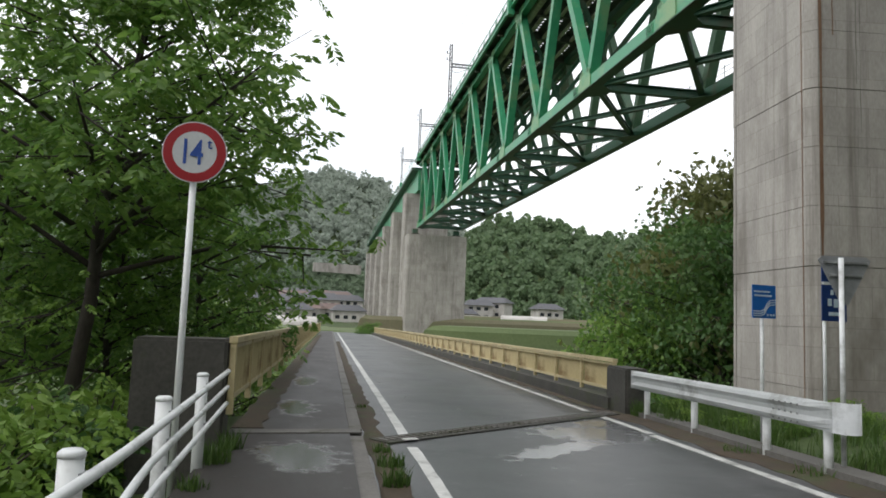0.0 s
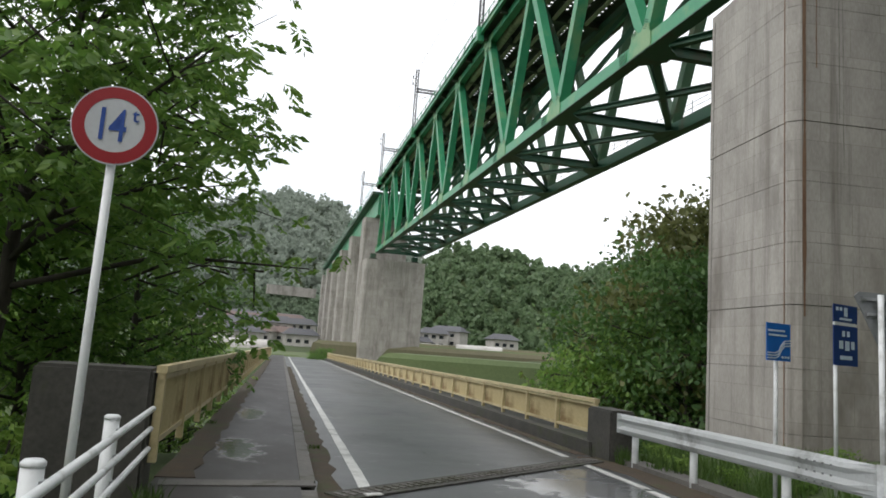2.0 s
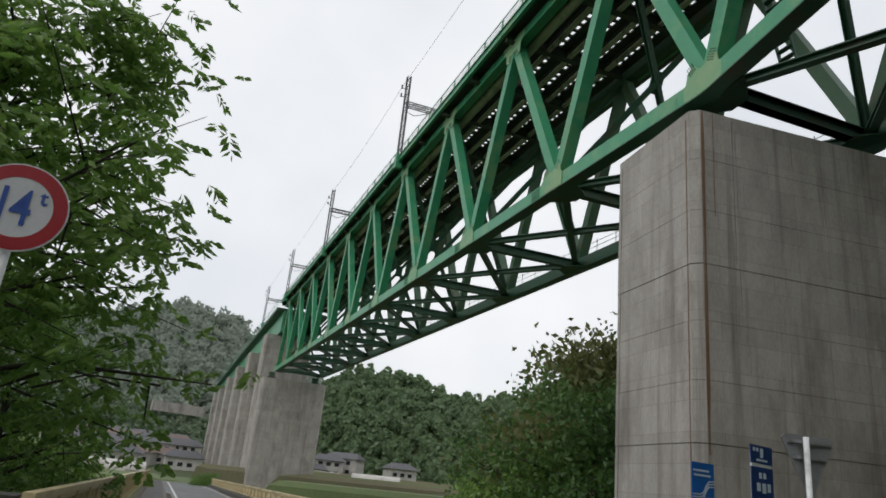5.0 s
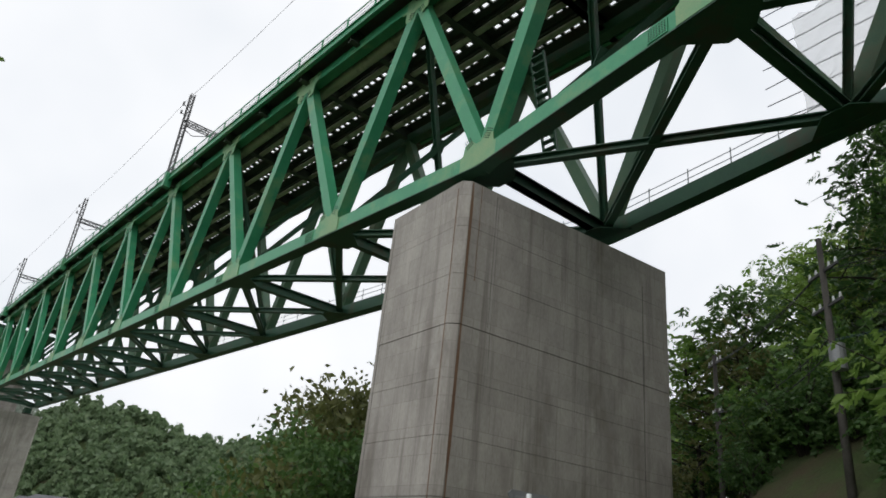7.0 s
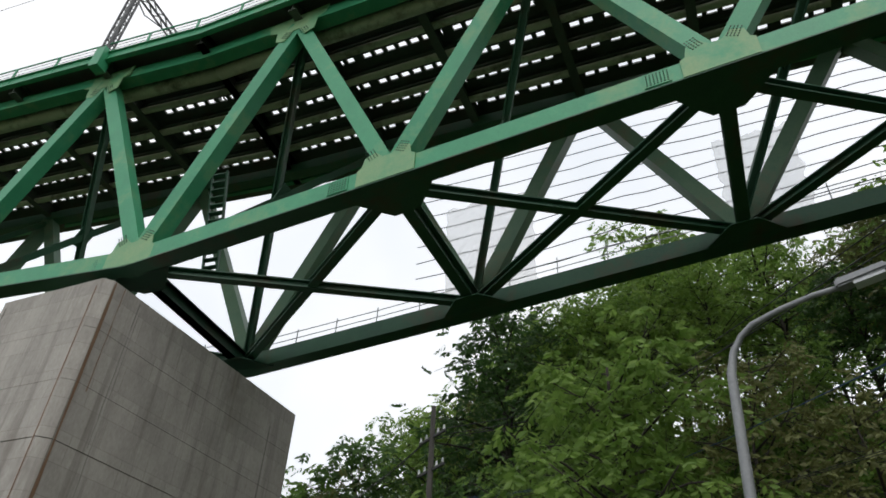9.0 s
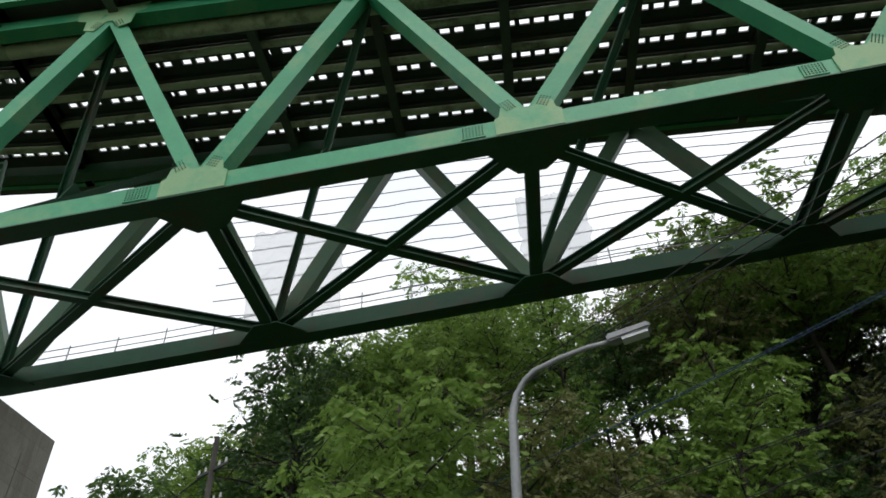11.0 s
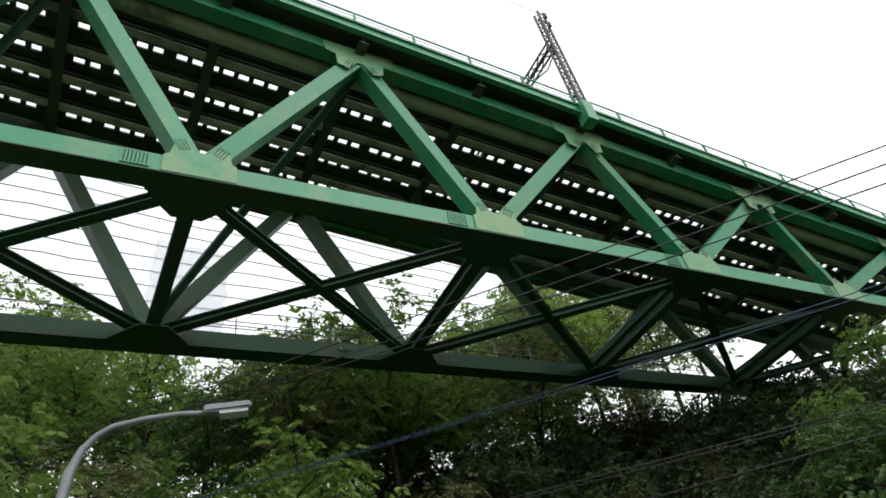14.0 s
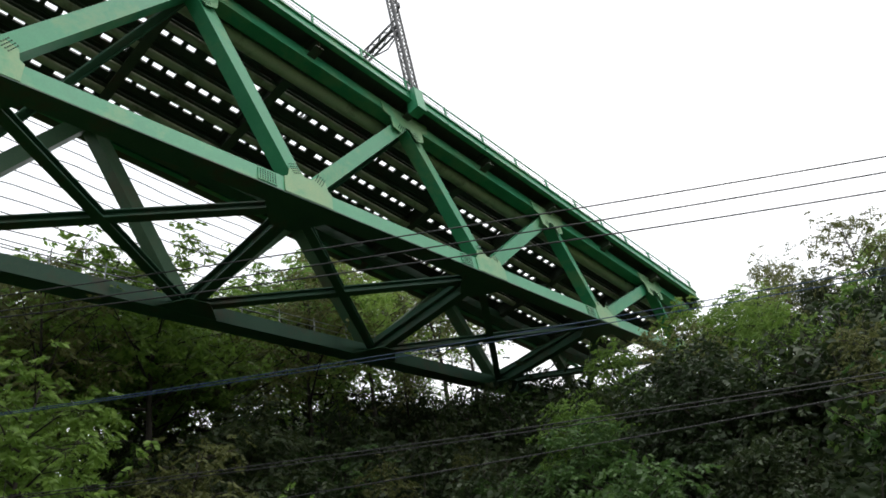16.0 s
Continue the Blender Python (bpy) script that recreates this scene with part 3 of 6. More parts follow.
# ---- piers ----
def build_pier(cx, cy, turn, half_w, half_d, top, base, first=False):
    pier = empty("bridge_pier", "tall grey weathered concrete pier with form joints and rust streaks" if first else "tall grey concrete pier of the railway bridge", "pier", "railway bridge piers", at=(cx, cy, base))
    rot = Matrix.Translation((cx, cy, 0)) @ Matrix.Rotation(turn, 4, "Z")
    c = 0.28
    lifts = []
    z = top
    while z > base + 0.1:
        lifts.append((max(base, z - 1.83), z))
        z -= 1.83
    for i, (z0, z1) in enumerate(lifts):
        bm = bmesh.new()
        e = 0.004 * ((i * 7) % 3 - 1)
        w, d = half_w + e, half_d + e
        out = [(-w + c, -d), (w - c, -d), (w, -d + c), (w, d - c), (w - c, d), (-w + c, d), (-w, d - c), (-w, -d + c)]
        prism(bm, out, z0 + (0.014 if i % 3 == 2 else 0.008), z1 - (0.014 if i % 3 == 0 else 0.008))
        bm.transform(rot)
        part("concrete_lift", bm, PIER, pier)
    bm = bmesh.new()
    w, d = half_w - 0.03, half_d - 0.03
    prism(bm, [(-w + c, -d), (w - c, -d), (w, -d + c), (w, d - c), (w - c, d), (-w + c, d), (-w, d - c), (-w, -d + c)], base, top - 0.03)
    bm.transform(rot)
    part("core", bm, FORM_LINE, pier)
    if first:
        rnd = random.Random(4)
        for x0, wdt, z0, z1, m in ((-half_w + c * 0.9 + 0.1, 0.13, 3.0, top - 0.05, RUST), (-half_w + 0.75, 0.05, 10.5, top - 0.05, RUST), (-half_w + 1.5, 0.05, 9.0, top - 0.2, FORM_LINE), (-half_w + 1.62, 0.03, 7.5, top - 0.5, FORM_LINE), (half_w - 1.9, 0.12, 0.5, top - 1.2, FORM_LINE)):
            bm = bmesh.new()
            n = 12
            pts = [(x0 + rnd.uniform(-0.01, 0.01), z0 + (z1 - z0) * i / n) for i in range(n + 1)]
            last = None
            for xa, za in pts:
                wa = wdt * rnd.uniform(0.35, 1.0)
                row = [bm.verts.new((xa - wa / 2, -half_d - 0.016, za)), bm.verts.new((xa + wa / 2, -half_d - 0.016, za))]
                if last:
                    bm.faces.new((last[0], last[1], row[1], row[0]))
                last = row
            bm.transform(rot)
            part("water_streak", bm, m, pier, "narrow dark water streak")
        for yy, m in ((-half_d + c + 0.12, RUST), (half_d - 0.5, FORM_LINE)):
            bm = bmesh.new()
            beam(bm, (-half_w - 0.014, yy, base), (-half_w - 0.014, yy, top - 0.3), 0.012, 0.03, (0, 1, 0))
            bm.transform(rot)
            part("rust_streak", bm, m, pier, "brown rust streak down the face")
    for ox in (-WIDE / 2, WIDE / 2):
        if top > 20:
            continue
        bm = bmesh.new()
        prism(bm, [(ox - 0.75, -0.9), (ox + 0.75, -0.9), (ox + 0.75, 0.9), (ox - 0.75, 0.9)], top - 0.02, top + 0.35)
        bm.transform(rot)
        part("bearing_block", bevelled(bm, 0.04), CONCRETE_DARK, pier)
        bm = bmesh.new()
        prism(bm, [(ox - 0.5, -0.6), (ox + 0.5, -0.6), (ox + 0.5, 0.6), (ox - 0.5, 0.6)], top + 0.35, top + 1.25)
        bm.transform(rot)
        part("bearing", bm, GREEN_DARK, pier, "dark green steel bearing")
    return pier


_t = radians(-6)
_c = Vector((-1.285, -1.293)) + Vector((5.78 * math.cos(_t) - 2.55 * math.sin(_t), 5.78 * math.sin(_t) + 2.55 * math.cos(_t)))
build_pier(_c.x, _c.y, _t, 5.78, 2.55, 14.31, -3.0, True)
build_pier(5.7, 10 * P + 0.6, 0.0, 5.7, 2.55, 16.75, -4.5)
for s in (118.5, 145.0, 172.0, 199.0, 226.0, 253.0):
    build_pier(4.4 + 0.012 * (s - 118), s, 0.0, 4.4, 2.3, 25.6, -4.5)


# ---- railway truss ----
def bolts(bm, center, u, v, nrm, nu, nv, du, dv, size=0.035):
    for i in range(nu):
        for j in range(nv):
            p = center + u * ((i - (nu - 1) / 2) * du) + v * ((j - (nv - 1) / 2) * dv)
            beam(bm, p, p + nrm * 0.03, size, size, u)


LOW = -0.85


def build_span(k0, k1, detail, label):
    span = empty("truss_span", label, "truss bridge", "railway truss spans")
    ends = (k0 * P, k1 * P)
    step = P / 2
    stops = [ends[0] + i * step for i in range(2 * (k1 - k0) + 1)]
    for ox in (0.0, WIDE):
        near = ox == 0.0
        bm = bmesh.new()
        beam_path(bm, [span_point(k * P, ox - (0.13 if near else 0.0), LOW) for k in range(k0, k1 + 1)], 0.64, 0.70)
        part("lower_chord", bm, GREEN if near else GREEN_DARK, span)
        # Plate added below the chord; its dark colour stands in for underside shade.
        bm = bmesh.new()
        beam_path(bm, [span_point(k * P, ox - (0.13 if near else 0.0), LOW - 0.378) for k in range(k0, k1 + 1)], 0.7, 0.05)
        part("underside_shade_plate", bm, GREEN_DARK, span, "dark plate that paints shade under the chord")
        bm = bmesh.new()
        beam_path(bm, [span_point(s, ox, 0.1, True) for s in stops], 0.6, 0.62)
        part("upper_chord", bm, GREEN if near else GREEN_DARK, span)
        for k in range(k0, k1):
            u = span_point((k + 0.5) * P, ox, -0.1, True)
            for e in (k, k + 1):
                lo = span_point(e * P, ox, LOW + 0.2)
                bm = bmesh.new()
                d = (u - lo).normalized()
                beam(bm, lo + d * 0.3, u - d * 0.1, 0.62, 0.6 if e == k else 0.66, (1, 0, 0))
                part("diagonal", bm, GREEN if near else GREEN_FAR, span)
        if detail and near:
            out = span_point(k0 * P, -1.0) - span_point(k0 * P, 0.0)
            out.normalize()
            for k in range(k0, k1 + 1):
                c = span_point(k * P, -0.475, LOW)
                f = (span_point(k * P + 0.5, -0.475) - span_point(k * P - 0.5, -0.475)).normalized()
                up = Vector((0, 0, 1))
                bm = bmesh.new()
                plate(bm, [c - f * 1.05 - up * 0.345, c + f * 1.05 - up * 0.345, c + f * 1.05 + up * 0.36, c + f * 0.9 + up * 0.46, c + f * 0.82 + up * 0.85, c + f * 0.45 + up * 1.0, c + f * 0.15 + up * 0.7, c - f * 0.15 + up * 0.7, c - f * 0.45 + up * 1.0, c - f * 0.82 + up * 0.85, c - f * 0.9 + up * 0.46, c - f * 1.05 + up * 0.36], out, 0.05)
                g = part("gusset_plate", bm, GREEN_PALE, span, "paler green gusset plate at a joint")
                bm = bmesh.new()
                for sgn in (-1, 1):
                    dv = (up * 11.0 + f * sgn * P / 2).normalized()
                    cr = dv.cross(out).normalized()
                    bolts(bm, c + dv * 1.0 + f * sgn * 0.12 + out * 0.02, dv, cr, out, 5, 4, 0.1, 0.1)
                tagged(part("bolts", bm, GREEN_DARK, g), kind="stuff")
                if k < k1:
                    for off in (1.75,):
                        c2 = c + f * off
                        bm = bmesh.new()
                        plate(bm, [c2 - f * 0.38 - up * 0.28, c2 + f * 0.38 - up * 0.28, c2 + f * 0.38 + up * 0.28, c2 - f * 0.38 + up * 0.28], out, 0.03)
                        sp = part("splice_plate", bm, GREEN, span, "bolted splice plate")
                        bm = bmesh.new()
                        bolts(bm, c2 + out * 0.012, f, up, out, 7, 5, 0.1, 0.1)
                        tagged(part("bolts", bm, GREEN_DARK, sp), kind="stuff")
                    cu = span_point((k + 0.5) * P, -0.32, 0.0, True)
                    bm = bmesh.new()
                    plate(bm, [cu - f * 1.5 + up * 0.4, cu + f * 1.5 + up * 0.4, cu + f * 1.4 - up * 0.2, cu + f * 1.0 - up * 0.35, cu + f * 0.95 - up * 1.0, cu + f * 0.5 - up * 1.15, cu + f * 0.15 - up * 0.6, cu - f * 0.15 - up * 0.6, cu - f * 0.5 - up * 1.15, cu - f * 0.95 - up * 1.0, cu - f * 1.0 - up * 0.35, cu - f * 1.4 - up * 0.2], out, 0.04)
                    g = part("gusset_plate", bm, GREEN_PALE, span, "paler green gusset plate at a joint")
                    bm = bmesh.new()
                    for sgn in (-1, 1):
                        dv = (up * -11.0 + f * sgn * P / 2).normalized()
                        cr = dv.cross(out).normalized()
                        bolts(bm, cu + dv * 0.95 + out * 0.02, dv, cr, out, 4, 4, 0.11, 0.11)
                    tagged(part("bolts", bm, GREEN_DARK, g), kind="stuff")
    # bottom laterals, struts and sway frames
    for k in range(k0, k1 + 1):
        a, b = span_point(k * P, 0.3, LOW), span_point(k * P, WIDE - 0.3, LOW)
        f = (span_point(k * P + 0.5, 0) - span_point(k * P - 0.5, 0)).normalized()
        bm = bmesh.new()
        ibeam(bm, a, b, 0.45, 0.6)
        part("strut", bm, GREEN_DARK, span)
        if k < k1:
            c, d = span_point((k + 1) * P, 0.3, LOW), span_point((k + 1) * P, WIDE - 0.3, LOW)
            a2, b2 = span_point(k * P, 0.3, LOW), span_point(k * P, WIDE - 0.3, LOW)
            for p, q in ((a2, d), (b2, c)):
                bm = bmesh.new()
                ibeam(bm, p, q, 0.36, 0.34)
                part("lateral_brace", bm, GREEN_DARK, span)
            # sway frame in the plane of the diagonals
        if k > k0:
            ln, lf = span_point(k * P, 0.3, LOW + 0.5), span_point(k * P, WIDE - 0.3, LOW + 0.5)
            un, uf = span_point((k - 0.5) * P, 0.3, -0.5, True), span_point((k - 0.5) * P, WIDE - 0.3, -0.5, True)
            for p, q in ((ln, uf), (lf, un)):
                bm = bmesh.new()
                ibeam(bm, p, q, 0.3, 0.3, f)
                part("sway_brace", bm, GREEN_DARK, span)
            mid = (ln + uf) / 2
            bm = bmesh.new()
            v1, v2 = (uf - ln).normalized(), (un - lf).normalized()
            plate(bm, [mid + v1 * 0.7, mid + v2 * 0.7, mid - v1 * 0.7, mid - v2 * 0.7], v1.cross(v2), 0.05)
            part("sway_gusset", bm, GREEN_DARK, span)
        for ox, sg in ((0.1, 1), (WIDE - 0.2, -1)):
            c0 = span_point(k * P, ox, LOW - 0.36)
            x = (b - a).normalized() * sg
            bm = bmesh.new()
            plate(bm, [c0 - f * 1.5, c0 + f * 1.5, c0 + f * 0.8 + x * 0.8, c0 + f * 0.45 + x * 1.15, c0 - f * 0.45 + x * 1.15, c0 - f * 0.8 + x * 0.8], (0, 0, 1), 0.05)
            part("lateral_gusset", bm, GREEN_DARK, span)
    # floor: crossbeams, stringers, deck plates, sleepers
    n = 2 * (k1 - k0)
    for i in range(n + 1):
        s = ends[0] + i * step
        bm = bmesh.new()
        ibeam(bm, span_point(s, -0.9, 0.45, True), span_point(s, WIDE + 0.9, 0.45, True), 0.4, 0.8)
        part("floor_beam", bm, DECK, span)
    for ox, w in ((2.1, 0.4), (3.65, 0.4), (5.1, 0.4), (6.5, 0.4)):
        bm = bmesh.new()
        sweep(bm, [span_point(s, ox, 0.7, True) for s in stops], i_section(w, 0.4, 0.05))
        part("stringer", bm, DECK, span)
    for a, b in ((-1.05, 1.48), (1.74, 2.77), (3.03, 4.37), (4.63, 5.67), (5.93, 7.17), (7.43, 10.05)):
        bm = bmesh.new()
        beam_path(bm, [span_point(s, (a + b) / 2, 0.95, True) for s in stops], b - a, 0.1)
        part("deck_plate", bm, DECK, span)
    bm = bmesh.new()
    for ox in (1.61, 2.9, 4.5, 5.8, 7.3):
        s = ends[0]
        while s < ends[1]:
            ln = 0.22 if int(s * 3) % 7 else 0.55
            beam(bm, span_point(s, ox, 0.97, True), span_point(s + ln, ox, 0.97, True), 0.3, 0.12)
            s += 0.66 if ln < 0.4 else 0.95
    tagged(part("sleeper", bm, DECK, span), kind="stuff")
    for ox, r in ((0.85, 0.33), (2.1, 0.17), (3.65, 0.17), (5.1, 0.17), (6.5, 0.17)):
        bm = bmesh.new()
        tube(bm, [span_point(s, ox, 0.05 if r > 0.3 else 0.3, True) for s in stops], r, 12)
        part("service_pipe", bm, PIPE, span, "dull grey-green pipe under the deck", True)
    # fascia, walkway railings
    for ox, sg in ((-1.05, -1), (WIDE + 1.1, 1)):
        bm = bmesh.new()
        sweep(bm, [span_point(s, ox, 0.72, True) for s in stops], i_section(0.24, 0.62, 0.04))
        part("fascia_beam", bm, GREEN, span)
        for h in (0.3, 0.55, 0.82):
            bm = bmesh.new()
            w = 0.06 if h > 0.8 else 0.025
            beam_path(bm, [span_point(s, ox, 1.05 + h, True) for s in stops], w, w)
            part("hand_rail", bm, GREEN if h > 0.8 else GALV, span)
        s = ends[0] + 0.4
        while s < ends[1]:
            bm = bmesh.new()
            beam(bm, span_point(s, ox, 0.6, True), span_point(s, ox, 1.87, True), 0.09, 0.07, (0, 1, 0))
            part("rail_post", bm, GREEN, span)
            s += P / 4
    # inspection walk along the far lower chord
    if detail:
        for h in (0.75, 1.1, 1.45):
            bm = bmesh.new()
            beam_path(bm, [span_point(s, WIDE + 0.6, h + LOW + 0.2) for s in stops], 0.03, 0.03)
            part("inspection_rail", bm, GALV, span)
        s = ends[0] + 1.0
        while s < ends[1]:
            bm = bmesh.new()
            beam(bm, span_point(s, WIDE + 0.6, -0.4), span_point(s, WIDE + 0.6, 0.97), 0.04, 0.04, (0, 1, 0))
            part("inspection_post", bm, GALV, span)
            s += P / 5
    return span


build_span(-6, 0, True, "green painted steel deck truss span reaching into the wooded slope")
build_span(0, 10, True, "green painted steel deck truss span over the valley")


def build_viaduct():
    """The plate girder viaduct beyond the far truss pier."""
    v = empty("girder_viaduct", "distant green plate girder viaduct on concrete piers", "viaduct")
    pts = [Vector((1.9 + 0.013 * (s - 112), s, 29.4)) for s in (112.5, 145, 172, 199, 226, 270)]
    for ox in (0.3, 3.5, 6.5):
        bm = bmesh.new()
        beam_path(bm, [p + Vector((ox, 0, -1.8)) for p in pts], 0.5, 3.9)
        part("girder", bm, GREEN, v)
    bm = bmesh.new()
    beam_path(bm, [p + Vector((3.5, 0, 0.4)) for p in pts], 9.4, 0.5)
    part("deck", bm, GREEN_DARK, v)
    for h in (0.5, 1.1, 1.6):
        bm = bmesh.new()
        beam_path(bm, [p + Vector((-1.1, 0, 0.6 + h)) for p in pts], 0.06, 0.06)
        part("hand_rail", bm, GREEN, v)
    return v


build_viaduct()


def build_mast(s):
    """A lattice portal mast for the overhead line."""
    base = span_point(s, -1.1, 0.9, True)
    mast = empty("catenary_mast", "dark steel lattice mast standing on the bridge edge", "catenary mast", "catenary masts", at=base)
    up = Vector((0, 0, 1))
    x = (span_point(s, 1, 0, True) - span_point(s, 0, 0, True)).normalized()
    f = up.cross(x)
    for name, foot, height in (("column", base, 8.6), ("far_column", base + x * (WIDE + 2.2), 8.6)):
        bm = bmesh.new()
        r = 0.17
        for i, j in ((-1, -1), (1, -1), (1, 1), (-1, 1)):
            q = foot + x * i * r + f * j * r
            beam(bm, q, q + up * height, 0.085, 0.085, f)
        n = int(height / 0.42)
        for i in range(n):
            z0, z1 = i * height / n, (i + 1) * height / n
            sg = 1 if i % 2 else -1
            for a, b in ((x, f), (f, x)):
                for e in (-1, 1):
                    beam(bm, foot + a * (-sg * r) + b * (e * r) + up * z0, foot + a * (sg * r) + b * (e * r) + up * z1, 0.05, 0.03, b)
        part(name, bm, DARKMETAL, mast)
    bm = bmesh.new()
    beam(bm, base - up * 1.1, base + up * 0.25, 0.6, 0.55, f)
    part("mast_foot", bm, GREEN, mast, "green steel bracket under the mast")
    bm = bmesh.new()
    za, zb = 5.4, 5.85
    for e in (-1, 1):
        for z in (za, zb):
            beam(bm, base + f * e * 0.17 + up * z, base + x * (WIDE + 2.2) + f * e * 0.17 + up * z, 0.085, 0.085)
    n = 22
    for i in range(n):
        p, q = base + x * ((WIDE + 2.2) * i / n), base + x * ((WIDE + 2.2) * (i + 1) / n)
        for e in (-1, 1):
            beam(bm, p + f * e * 0.17 + up * (za if i % 2 else zb), q + f * e * 0.17 + up * (zb if i % 2 else za), 0.05, 0.05)
    part("portal_beam", bm, DARKMETAL, mast)
    for z in (6.3, 7.2):
        bm = bmesh.new()
        tube(bm, [base + up * z, base - x * 0.5 + f * 0.2 + up * (z + 0.15)], 0.035, 6)
        tube(bm, [base - x * 0.5 + f * 0.2 + up * (z + 0.1), base - x * 0.5 + f * 0.2 + up * (z + 0.45)], 0.09, 8)
        part("insulator", bm, DARKMETAL, mast)
    bm = bmesh.new()
    tube(bm, [base + up * 5.0, base + x * 0.9 + up * 4.6, base + x * 2.2 + up * 5.2], 0.04, 6)
    part("bracket_arm", bm, DARKMETAL, mast)
    return mast


mast_s = tuple(k * P for k in (-3.5, 0.5, 3.5, 6.5, 9.5, 12.5))
for s in mast_s:
    build_mast(s)


def build_cable(name, pts, r, mat, label, category="cable", group=""):
    bm = bmesh.new()
    tube(bm, pts, r, 5)
    return tagged(part(name, bm, mat, None, "", True), label, category, group)


def sag(a, b, drop, n=14):
    a, b = Vector(a), Vector(b)
    return [a.lerp(b, i / n) - Vector((0, 0, drop * 4 * (i / n) * (1 - i / n))) for i in range(n + 1)]


for s0, s1 in zip(mast_s, mast_s[1:]):
    a, b = span_point(s0, -1.5, 8.6, True), span_point(s1, -1.5, 8.6, True)
    build_cable("feeder_wire", sag(a, b, 0.5), 0.014, CABLE, "thin dark feeder wire strung between the masts", "wire", "overhead wires")
    a, b = span_point(s0, 2.2, 6.0, True), span_point(s1, 2.2, 6.0, True)
    build_cable("contact_wire", sag(a, b, 0.35), 0.012, CABLE, "thin dark contact wire over the track", "wire", "overhead wires")


# ---- white sheeting on the far side of the back span ----
def build_sheet(s0, s1, v0, v1, seed):
    """A crumpled sheet tied to the far web."""
    sheet = empty("scaffold_sheet", "crumpled white plastic sheeting tied behind a truss joint", "sheet", "scaffold sheets")
    nx, nz = 26, 26
    verts, faces = [], []
    for j in range(nz + 1):
        for i in range(nx + 1):
            s = s0 + (s1 - s0) * i / nx + 0.15 * noise.noise(Vector((j * 0.4, seed, 1)))
            v = v0 + (v1 - v0) * (j / nz) + 0.02 * noise.noise(Vector((i * 0.3, seed, 5)))
            p = span_point(s, WIDE + 0.8, LOW).lerp(span_point(s, WIDE + 0.8, 0.0, True), v)
            p.x += 0.16 * noise.noise(Vector((i * 0.35, j * 0.5, seed))) + 0.08 * noise.noise(Vector((i * 0.9, j * 1.1, seed)))
            verts.append(p)
    for j in range(nz):
        for i in range(nx):
            a = j * (nx + 1) + i
            faces.append((a, a + 1, a + nx + 2, a + nx + 1))
    me = bpy.data.meshes.new("cloth")
    me.from_pydata(verts, [], faces)
    for p in me.polygons:
        p.use_smooth = True
    link("cloth", me, SHEET, sheet)
    return sheet


build_sheet(-0.82 * P, -1.22 * P, 0.06, 0.6, 2.0)
build_sheet(-1.97 * P, -2.26 * P, 0.06, 0.62, 5.0)

for h in range(1, 12):
    pts = []
    for i in range(31):
        s = -7.5 - 31.0 * i / 30
        p = span_point(s, WIDE + 0.9, LOW + 0.3).lerp(span_point(s, WIDE + 0.9, 0.2, True), h / 12)
        p.z += 0.10 * noise.noise(Vector((i * 0.8, h * 3.1, 2))) - 0.12 * math.sin(math.pi * ((i % 10) / 10))
        pts.append(p)
    build_cable("tie_rope", pts, 0.022, CABLE, "dark tie rope strung along the far side of the truss", "rope", "tie ropes")


def build_stair():
    """The steel inspection stair at the near pier."""
    st = empty("inspection_stair", "narrow green steel inspection stair between the chords", "stair")
    a, b = span_point(-0.6, 3.0, 0.3), span_point(-1.4, 1.2, 4.4)
    for off in (-0.35, 0.35):
        bm = bmesh.new()
        beam(bm, a + Vector((0, off, 0)), b + Vector((0, off, 0)), 0.06, 0.22)
        part("stringer", bm, GREEN_DARK, st)
    for i in range(14):
        p = a.lerp(b, (i + 0.5) / 14)
        bm = bmesh.new()
        beam(bm, p + Vector((0, -0.35, 0)), p + Vector((0, 0.35, 0)), 0.24, 0.04)
        part("tread", bm, GREEN_DARK, st)
    return st


build_stair()


# ---- yellow fences of the road bridge ----
def panel_mesh(x0, low):
    """A corrugated fence panel, 1.86 m long."""
    me = bpy.data.meshes.new("panel")
    verts, faces = [], []
    n = 62
    for i in range(n + 1):
        y = 0.07 + 1.86 * i / n
        x = x0 + (0.012 if i % 2 else -0.012)
        verts += [(x, y, low), (x, y, 0.86)]
    for i in range(n):
        faces.append((2 * i, 2 * i + 2, 2 * i + 3, 2 * i + 1))
    me.from_pydata(verts, [], faces)
    return me


def box_mesh(name, w, d, h, at=(0, 0, 0), bev=0.008):
    bm = bmesh.new()
    beam(bm, (at[0], at[1], at[2]), (at[0], at[1], at[2] + h), w, d, (0, 1, 0))
    bevelled(bm, bev)
    bmesh.ops.recalc_face_normals(bm, faces=bm.faces)
    me = bpy.data.meshes.new(name)
    bm.to_mesh(me)
    bm.free()
    return me


